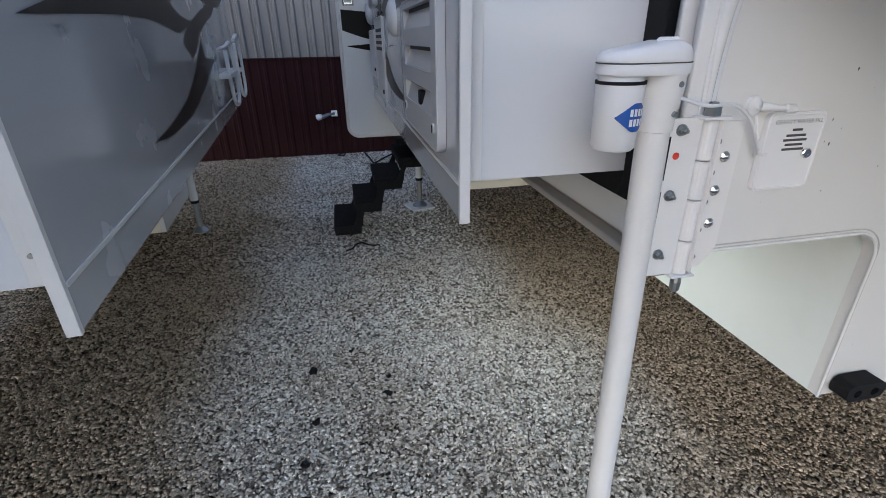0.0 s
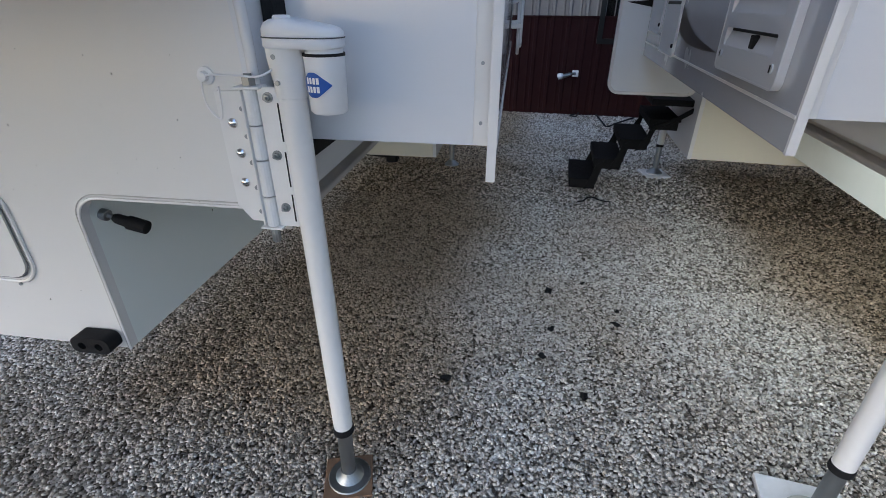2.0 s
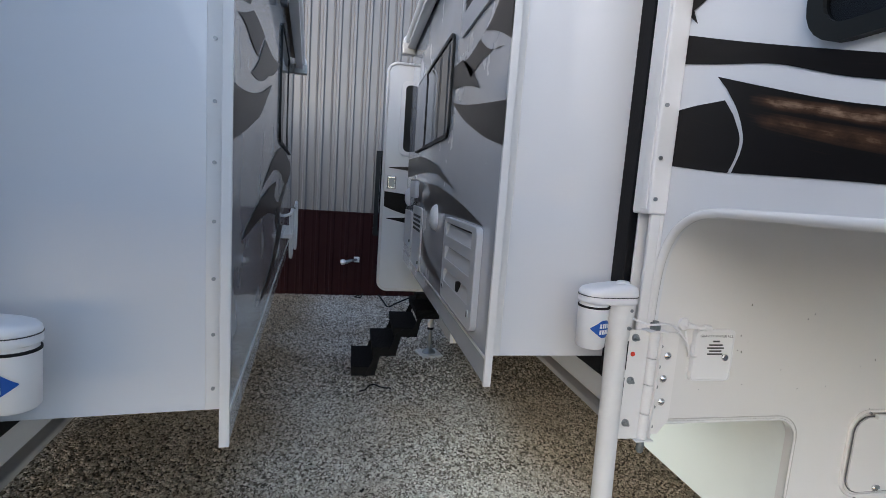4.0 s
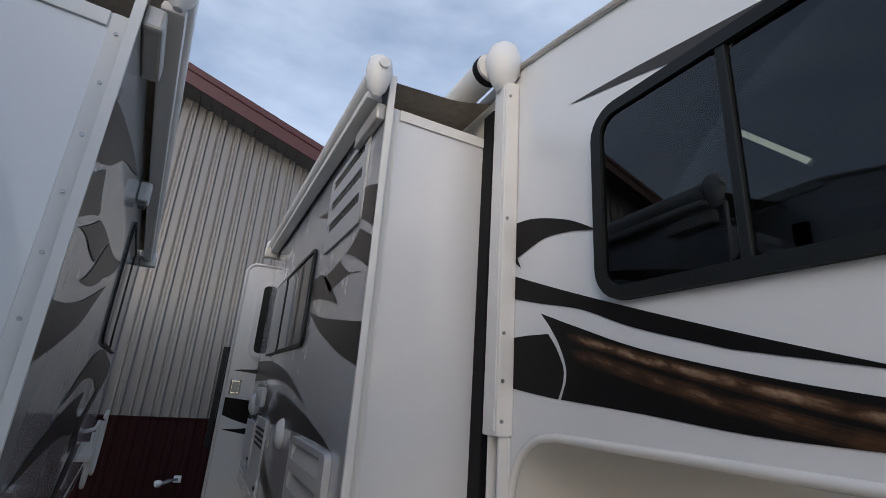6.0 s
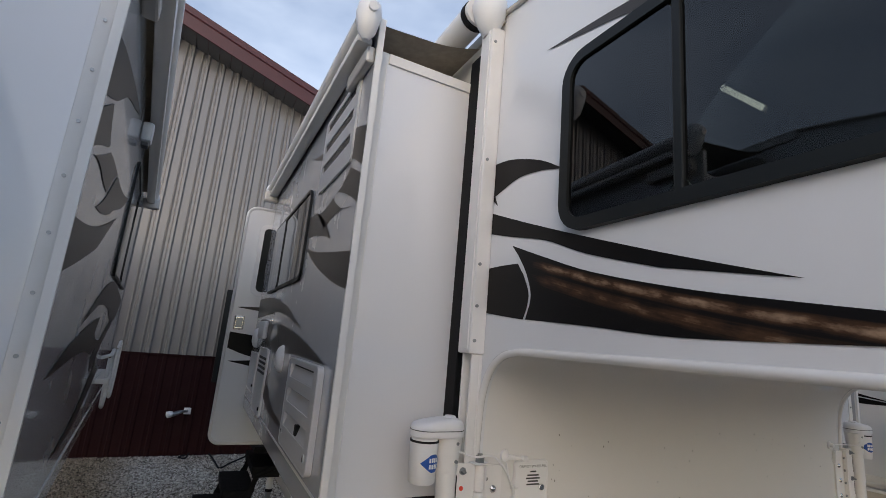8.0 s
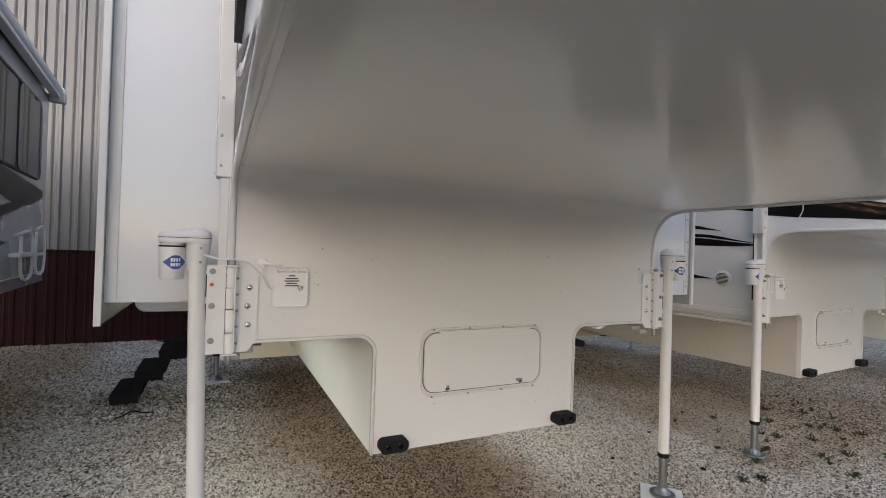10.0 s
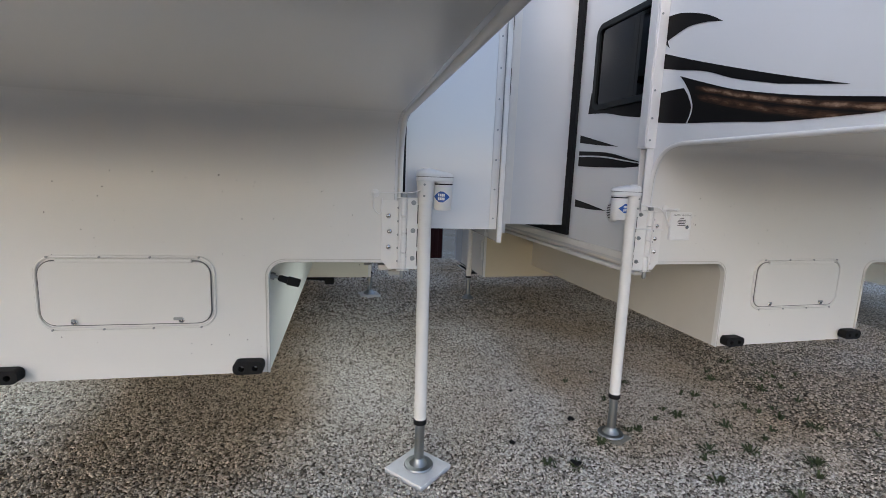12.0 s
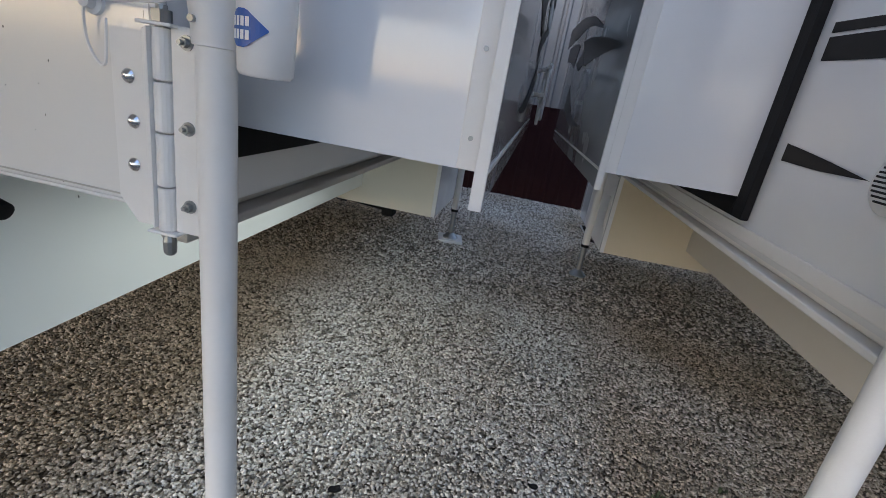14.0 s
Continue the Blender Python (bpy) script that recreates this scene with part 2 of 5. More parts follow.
def gravel_mat(name, per_stone):
    m = bpy.data.materials.new(name)
    m.use_nodes = True
    n, l = m.node_tree.nodes, m.node_tree.links
    p = n["Principled BSDF"]
    p.inputs["Roughness"].default_value = 0.85
    tc = n.new("ShaderNodeTexCoord")
    big = n.new("ShaderNodeTexNoise")
    big.inputs["Scale"].default_value, big.inputs["Detail"].default_value = 0.9, 5
    l.new(tc.outputs["Object"], big.inputs["Vector"])
    ramp2 = n.new("ShaderNodeValToRGB")
    els = ramp2.color_ramp.elements
    tones = ((0.0, (0.09, 0.075, 0.06)), (0.22, (0.46, 0.425, 0.37)), (0.65, (0.79, 0.755, 0.695)), (1.0, (0.95, 0.925, 0.875)))
    if not per_stone:
        tones = ((0.0, (0.05, 0.04, 0.03)), (0.35, (0.27, 0.24, 0.20)), (0.75, (0.58, 0.555, 0.51)), (1.0, (0.85, 0.83, 0.79)))
    els.new(0.35), els.new(0.75)
    for e, (at, c) in zip(els, tones):
        e.position, e.color = at, c + (1,)
    if per_stone:
        g = n.new("ShaderNodeNewGeometry")
        l.new(g.outputs["Random Per Island"], ramp2.inputs["Fac"])
    else:
        v = n.new("ShaderNodeTexVoronoi")
        v.inputs["Scale"].default_value = 70
        l.new(tc.outputs["Object"], v.inputs["Vector"])
        sep = n.new("ShaderNodeSeparateColor")
        l.new(v.outputs["Color"], sep.inputs["Color"])
        l.new(sep.outputs["Red"], ramp2.inputs["Fac"])
        bp = n.new("ShaderNodeBump")
        bp.inputs["Strength"].default_value, bp.inputs["Distance"].default_value = 1.0, 0.015
        bp.invert = True
        l.new(v.outputs["Distance"], bp.inputs["Height"])
        l.new(bp.outputs["Normal"], p.inputs["Normal"])
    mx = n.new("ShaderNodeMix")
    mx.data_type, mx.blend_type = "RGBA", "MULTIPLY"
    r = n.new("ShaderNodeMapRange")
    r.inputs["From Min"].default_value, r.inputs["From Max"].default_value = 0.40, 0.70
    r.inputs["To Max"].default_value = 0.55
    l.new(big.outputs["Fac"], r.inputs["Value"])
    # walking lanes stay clean stone; brown soil plus painted shade under the parked campers
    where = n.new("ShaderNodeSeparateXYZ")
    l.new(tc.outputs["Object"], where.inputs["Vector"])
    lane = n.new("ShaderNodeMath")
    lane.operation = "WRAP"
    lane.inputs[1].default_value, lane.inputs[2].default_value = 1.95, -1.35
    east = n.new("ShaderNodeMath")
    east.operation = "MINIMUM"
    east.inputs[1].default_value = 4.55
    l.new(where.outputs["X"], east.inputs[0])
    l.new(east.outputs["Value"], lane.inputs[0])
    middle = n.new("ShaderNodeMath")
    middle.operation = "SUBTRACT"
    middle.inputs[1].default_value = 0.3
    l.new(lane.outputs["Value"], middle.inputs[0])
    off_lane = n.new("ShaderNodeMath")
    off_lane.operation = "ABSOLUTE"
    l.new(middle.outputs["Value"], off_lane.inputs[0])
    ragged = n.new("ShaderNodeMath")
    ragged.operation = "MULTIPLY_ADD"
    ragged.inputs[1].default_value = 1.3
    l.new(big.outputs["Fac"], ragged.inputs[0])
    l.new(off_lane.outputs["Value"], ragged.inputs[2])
    soil_shade = n.new("ShaderNodeMapRange")
    soil_shade.interpolation_type = "SMOOTHSTEP"
    soil_shade.inputs["From Min"].default_value, soil_shade.inputs["From Max"].default_value = 1.05, 1.95
    l.new(ragged.outputs["Value"], soil_shade.inputs["Value"])
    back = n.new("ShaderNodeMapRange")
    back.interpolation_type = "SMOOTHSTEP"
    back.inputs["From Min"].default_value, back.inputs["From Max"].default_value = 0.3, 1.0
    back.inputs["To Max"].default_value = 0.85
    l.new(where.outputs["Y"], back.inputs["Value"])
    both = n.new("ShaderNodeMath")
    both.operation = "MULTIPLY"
    l.new(soil_shade.outputs["Result"], both.inputs[0])
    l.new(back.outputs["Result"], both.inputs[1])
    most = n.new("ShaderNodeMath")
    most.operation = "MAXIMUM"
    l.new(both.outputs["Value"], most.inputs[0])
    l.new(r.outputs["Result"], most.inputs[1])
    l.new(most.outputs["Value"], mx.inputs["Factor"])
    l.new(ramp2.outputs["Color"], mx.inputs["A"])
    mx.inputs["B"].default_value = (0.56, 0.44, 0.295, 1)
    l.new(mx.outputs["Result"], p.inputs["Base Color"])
    if per_stone:
        fine = n.new("ShaderNodeTexNoise")
        fine.inputs["Scale"].default_value = 160
        l.new(tc.outputs["Object"], fine.inputs["Vector"])
        bp = n.new("ShaderNodeBump")
        bp.inputs["Strength"].default_value, bp.inputs["Distance"].default_value = 0.5, 0.003
        l.new(fine.outputs["Fac"], bp.inputs["Height"])
        l.new(bp.outputs["Normal"], p.inputs["Normal"])
    return m


MAT_BOUNCE_CUT = make_mat("dark_bounce_cut", (0.06, 0.058, 0.056), 0.85, grain=0.35, grain_scale=40, stain=0.3, stain_colour=(0.10, 0.095, 0.085), stain_scale=0.8, bump=0.4, bump_scale=90)
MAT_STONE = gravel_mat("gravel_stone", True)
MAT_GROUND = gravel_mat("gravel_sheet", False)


# ---- mesh helpers ----
def part(name, bm, material, parent=None, label="", smooth=False):
    """Links a bmesh as one mesh object under a thing or a part."""
    bmesh.ops.recalc_face_normals(bm, faces=bm.faces)
    me = bpy.data.meshes.new(name)
    if smooth:
        for f in bm.faces:
            f.smooth = True
    bm.to_mesh(me)
    bm.free()
    if smooth:
        me.set_sharp_from_angle(angle=radians(40))
    me.materials.append(material)
    ob = new(name, me)
    if parent:
        ob.parent = parent
    if label:
        tagged(ob, label)
    return ob


def thing(name, m, label, category, group=""):
    ob = new(name)
    ob.empty_display_size = 0.2
    ob.matrix_world = m
    return tagged(ob, label, category, group)


def add_box(bm, x0, y0, z0, x1, y1, z1, bevel=0.0, seg=2):
    r = bmesh.ops.create_cube(bm, size=1.0)
    vs = r["verts"]
    for v in vs:
        v.co = Vector(((x0 + x1) / 2 + v.co.x * (x1 - x0), (y0 + y1) / 2 + v.co.y * (y1 - y0), (z0 + z1) / 2 + v.co.z * (z1 - z0)))
    if bevel:
        es = list({e for v in vs for e in v.link_edges})
        bmesh.ops.bevel(bm, geom=es, offset=bevel, segments=seg, affect="EDGES", profile=0.5)
    return bm


def box(x0, y0, z0, x1, y1, z1, bevel=0.0, seg=2):
    return add_box(bmesh.new(), min(x0, x1), min(y0, y1), min(z0, z1), max(x0, x1), max(y0, y1), max(z0, z1), bevel, seg)


def add_rings(bm, axis_pts, radii, n=20, cap=True):
    """A turned solid along a line of points."""
    pts = [Vector(p) for p in axis_pts]
    rings = []
    for i, p in enumerate(pts):
        a = pts[max(i - 1, 0)]
        b = pts[min(i + 1, len(pts) - 1)]
        d = (b - a).normalized() if (b - a).length > 1e-9 else (pts[-1] - pts[0]).normalized()
        u = d.orthogonal().normalized() if abs(d.z) < 0.95 else Vector((1, 0, 0))
        u = (u - d * u.dot(d)).normalized()
        w = d.cross(u)
        rings.append([bm.verts.new(p + radii[i] * (math.cos(2 * math.pi * k / n) * u + math.sin(2 * math.pi * k / n) * w)) for k in range(n)])
    for r0, r1 in zip(rings, rings[1:]):
        for k in range(n):
            bm.faces.new((r0[k], r0[(k + 1) % n], r1[(k + 1) % n], r1[k]))
    if cap:
        bm.faces.new(rings[0][::-1])
        bm.faces.new(rings[-1])
    return bm


def turned(axis_pts, radii, n=20):
    return add_rings(bmesh.new(), axis_pts, radii, n)


def cyl(p, q, r, n=16, bevel=0.0):
    p, q = Vector(p), Vector(q)
    if not bevel:
        return turned((p, q), (r, r), n)
    d = (q - p).normalized() * bevel
    return turned((p, p + d * 0.001, p + d, q - d, q - d * 0.001, q), (r - bevel, r - bevel * 0.98, r, r, r - bevel * 0.98, r - bevel), n)


def add_tube(bm, pts, r, n=8):
    """A bent tube with rings kept in one frame, so that it does not twist."""
    pts = [Vector(p) for p in pts]
    u = None
    rings = []
    for i, p in enumerate(pts):
        d = (pts[min(i + 1, len(pts) - 1)] - pts[max(i - 1, 0)]).normalized()
        if u is None:
            u = d.orthogonal().normalized()
        u = (u - d * u.dot(d)).normalized()
        w = d.cross(u)
        rings.append([bm.verts.new(p + r * (math.cos(2 * math.pi * k / n) * u + math.sin(2 * math.pi * k / n) * w)) for k in range(n)])
    for r0, r1 in zip(rings, rings[1:]):
        for k in range(n):
            bm.faces.new((r0[k], r0[(k + 1) % n], r1[(k + 1) % n], r1[k]))
    bm.faces.new(rings[0][::-1])
    bm.faces.new(rings[-1])
    return bm


def smooth_line(pts, steps=6):
    """Catmull-Rom through the points."""
    pts = [Vector(p) for p in pts]
    out = []
    for i in range(len(pts) - 1):
        p0, p1, p2, p3 = pts[max(i - 1, 0)], pts[i], pts[i + 1], pts[min(i + 2, len(pts) - 1)]
        for k in range(steps):
            t = k / steps
            out.append(0.5 * ((2 * p1) + (p2 - p0) * t + (2 * p0 - 5 * p1 + 4 * p2 - p3) * t * t + (3 * p1 - p0 - 3 * p2 + p3) * t ** 3))
    out.append(pts[-1])
    return out


def hose(pts, r, n=8, steps=6):
    return add_tube(bmesh.new(), smooth_line(pts, steps), r, n)


def rounded(u0, v0, u1, v1, r, n=6):
    """A rounded rectangle, anticlockwise, as (u, v) pairs."""
    out = []
    for cx, cy, a0 in ((u1 - r, v0 + r, -90), (u1 - r, v1 - r, 0), (u0 + r, v1 - r, 90), (u0 + r, v0 + r, 180)):
        for k in range(n + 1):
            a = radians(a0 + 90 * k / n)
            out.append((cx + r * math.cos(a), cy + r * math.sin(a)))
    return out


def plate(loops, place, depth):
    """A flat plate with an outline and holes (loops of (u, v)); place(u, v, d) gives the point at depth d."""
    bm = bmesh.new()
    edges = []
    for loop in loops:
        vs = [bm.verts.new(place(u, v, 0)) for u, v in loop]
        edges += [bm.edges.new((vs[i], vs[(i + 1) % len(vs)])) for i in range(len(vs))]
    bmesh.ops.triangle_fill(bm, use_beauty=True, use_dissolve=False, edges=edges)
    faces = list(bm.faces)
    if depth:
        shift = Vector(place(0, 0, depth)) - Vector(place(0, 0, 0))
        r = bmesh.ops.extrude_face_region(bm, geom=faces)
        bmesh.ops.translate(bm, vec=shift, verts=[g for g in r["geom"] if isinstance(g, bmesh.types.BMVert)])
    return bm


def on_x(x, s):
    """Plates on a side wall at x: u is y, v is z; depth goes outward along s."""
    return lambda u, v, d: (x + s * d, u, v)


def on_y(y):
    """Plates on a front wall at y: u is x, v is z; depth comes forward."""
    return lambda u, v, d: (u, y - d, v)


def curve2(pts, steps=5):
    return [(p.x, p.y) for p in smooth_line([(a, b, 0) for a, b in pts], steps)]


def merge(bm, other):
    me = bpy.data.meshes.new("tmp")
    other.to_mesh(me)
    other.free()
    bm.from_mesh(me)
    bpy.data.meshes.remove(me)
    return bm


# ---- ground and building ----
def make_ground():
    bm = bmesh.new()
    xs = [-400, -60, -14, -6] + [i * 0.5 for i in range(-8, 21)] + [14, 25, 80, 400]
    ys = [-400, -60, -12, -6] + [i * 0.5 for i in range(-6, 17)] + [12, 25, 80, 400]
    grid = [[bm.verts.new((x, y, 0.012 * noise.noise(Vector((x * 0.7, y * 0.7, 0))) - 0.012 if abs(x) < 12 and abs(y) < 10 else -0.01)) for x in xs] for y in ys]
    for j in range(len(ys) - 1):
        for i in range(len(xs) - 1):
            bm.faces.new((grid[j][i], grid[j][i + 1], grid[j + 1][i + 1], grid[j + 1][i]))
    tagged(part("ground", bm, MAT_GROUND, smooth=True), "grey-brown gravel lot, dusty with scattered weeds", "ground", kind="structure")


make_ground()
# unseen dark sheet added before the row; it cuts light bounced under the cab-overs
tagged(part("road", box(-60, -30, -0.02, 60, -0.55, 0.006), MAT_BOUNCE_CUT), "unseen dark sheet added before the campers to cut bounced light", "road", kind="structure")


def building_top(x):
    return 6.31 - 0.345 * abs(x + 5.2) + 0.345 * 4.1


def make_building():
    y, x0, x1, split = 7.28, -15.1, 4.75, 1.342
    bm = bmesh.new()
    pitch = 0.23
    pts = []
    x = x0
    while x < x1 - 0.01:
        for dx, d in ((0, 0), (0.085, 0), (0.105, 0.018), (0.125, 0), (0.155, 0), (0.170, 0.038), (0.205, 0.038), (0.225, 0)):
            if x + dx <= x1:
                pts.append((x + dx, d))
        x += pitch
    pts.append((x1, 0))
    lo = [bm.verts.new((a, y - d, split)) for a, d in pts]
    hi = [bm.verts.new((a, y - d, building_top(a))) for a, d in pts]
    for i in range(len(pts) - 1):
        bm.faces.new((lo[i], lo[i + 1], hi[i + 1], hi[i]))
    add_box(bm, x0, y + 0.005, 0, x1, y + 0.2, 3.9)
    tagged(part("wall_north", bm, MAT_WALL), "grey ribbed steel siding of a pole building", "wall", kind="structure")
    bm = bmesh.new()
    lo = [bm.verts.new((a, y - 0.35 * d - 0.026, -0.05)) for a, d in pts]
    hi = [bm.verts.new((a, y - 0.35 * d - 0.026, split + 0.01)) for a, d in pts]
    for i in range(len(pts) - 1):
        bm.faces.new((lo[i], lo[i + 1], hi[i + 1], hi[i]))
    tagged(part("wainscot", bm, MAT_MAROON), "dark maroon ribbed steel wainscot along the building", "wall", kind="structure")
    tagged(part("trim", box(x0, y - 0.048, split - 0.005, x1, y - 0.003, split + 0.018, 0.004), MAT_MAROON), "maroon metal drip trim above the wainscot", "trim", kind="structure")
    # side wall running back from the corner
    bm = box(x1 - 0.02, y + 0.01, -0.05, x1 + 0.02, y + 14, 4.05)
    tagged(part("wall_east", bm, MAT_WALL), "grey steel end of the building", "wall", kind="structure")
    # roof plane, fascia and soffit with an overhang
    over = 0.45
    for sgn in (-1, 1):
        a, b = (-5.2, x1 + 0.5) if sgn > 0 else (x0 - 0.5, -5.2)
        za, zb = building_top(a) + 0.02, building_top(b) + 0.02
        bm = bmesh.new()
        for d0, d1, ya, yb in ((0.12, 0.16, y - over, y + 14),):
            vs = [bm.verts.new(p) for p in ((a, ya, za + d0), (b, ya, zb + d0), (b, yb, zb + d0), (a, yb, za + d0), (a, ya, za + d1), (b, ya, zb + d1), (b, yb, zb + d1), (a, yb, za + d1))]
            for f in ((0, 1, 2, 3), (4, 5, 6, 7), (0, 1, 5, 4), (1, 2, 6, 5), (2, 3, 7, 6), (3, 0, 4, 7)):
                bm.faces.new([vs[i] for i in f])
        tagged(part("roof", bm, MAT_FASCIA), "maroon steel gable roof", "roof", kind="structure")
        bm = bmesh.new()
        prof = ((-0.16, 0.0), (-0.16, 0.035), (0.03, 0.05), (0.05, 0.07), (0.15, 0.075), (0.17, 0.0))
        r0 = [bm.verts.new((a, y - over - d, za + z)) for z, d in prof]
        r1 = [bm.verts.new((b, y - over - d, zb + z)) for z, d in prof]
        for i in range(len(prof) - 1):
            bm.faces.new((r0[i], r1[i], r1[i + 1], r0[i + 1]))
        tagged(part("fascia", bm, MAT_FASCIA), "maroon metal gable fascia", "trim", kind="structure")
        bm = bmesh.new()
        nseg = 60
        for i in range(nseg):
            u0, u1 = i / nseg, (i + 0.94) / nseg
            q = [(a + (b - a) * u, za + (zb - za) * u - 0.15) for u in (u0, u1)]
            vs = [bm.verts.new(p) for p in ((q[0][0], y - over, q[0][1]), (q[1][0], y - over, q[1][1]), (q[1][0], y, q[1][1]), (q[0][0], y, q[0][1]))]
            bm.faces.new(vs)
            vs2 = [bm.verts.new(v.co + Vector((0, 0, 0.02))) for v in vs]
            bm.faces.new(vs2)
        tagged(part("soffit", bm, MAT_GREY), "dark grey vented soffit under the gable", "trim", kind="structure")
    # a window in the wall, seen at its edge behind the open camper door
    win = tagged(part("window_1", plate([rounded(0.22, 1.0, 1.15, 2.36, 0.01), rounded(0.29, 1.07, 1.08, 2.29, 0.01)], on_y(y - 0.004), 0.05), MAT_FRAME), "dark bronze framed window in the building wall", "window", kind="structure")
    part("pane", plate([rounded(0.28, 1.06, 1.09, 2.30, 0.01)], on_y(y - 0.008), 0.004), MAT_GLASS, win)
    part("sash", box(0.28, y - 0.045, 1.66, 1.09, y - 0.012, 1.71, 0.004), MAT_FRAME, win)
    # dark sheet behind the glass stands in for the dim room
    part("dim_backing", box(0.285, y - 0.007, 1.065, 1.085, y - 0.0055, 2.295), MAT_DARKROOM, win)
    # wall hydrant with a white cover
    tap = thing("hose_tap", pose(-0.12, y - 0.03, 0.59), "white plastic hose tap on the maroon wall", "tap")
    part("back_plate", box(0.06, -0.02, -0.045, 0.15, 0.03, 0.045, 0.008), MAT_PLASTIC, tap)
    part("spout", turned(((0.1, -0.01, 0), (0.02, -0.10, 0.0), (-0.05, -0.15, -0.02), (-0.08, -0.16, -0.03)), (0.022, 0.024, 0.03, 0.028), 12), MAT_STEEL, tap)
    part("cap", turned(((-0.07, -0.16, 0.0), (-0.10, -0.17, -0.02), (-0.14, -0.18, -0.03), (-0.15, -0.18, -0.035)), (0.02, 0.045, 0.042, 0.01), 12), MAT_PLASTIC, tap)


make_building()


# ---- campers ----
HW, TW, ZT, ZW, ZC = 1.208, 0.592, 0.572, 1.115, 1.805
REAR, BOXY, BOXZ = 3.92, 2.75, 0.432


def arc(cx, cy, r, a0, a1, n=10):
    return [(cx + r * math.cos(radians(a0 + (a1 - a0) * k / n)), cy + r * math.sin(radians(a0 + (a1 - a0) * k / n))) for k in range(n + 1)]


UNDER = curve2([(0.0, 1.45), (-0.002, 1.54), (-0.016, 1.65), (-0.058, 1.737), (-0.13, 1.788), (-0.22, ZC)], 4)
NOSE = [(-2.45, ZC)] + curve2([(-2.5, 1.81), (-2.62, 1.92), (-2.65, 2.12), (-2.57, 2.34), (-2.3, 2.54), (-1.7, 2.74), (-0.78, 2.975), (-0.3, 3.085), (0.0, 3.14)], 5)
SIDE = [(BOXY, BOXZ), (BOXY, ZW - 0.02), (0.0, ZW - 0.02)] + UNDER + NOSE + [(0.3, 3.15), (REAR, 3.15), (REAR, BOXZ)]


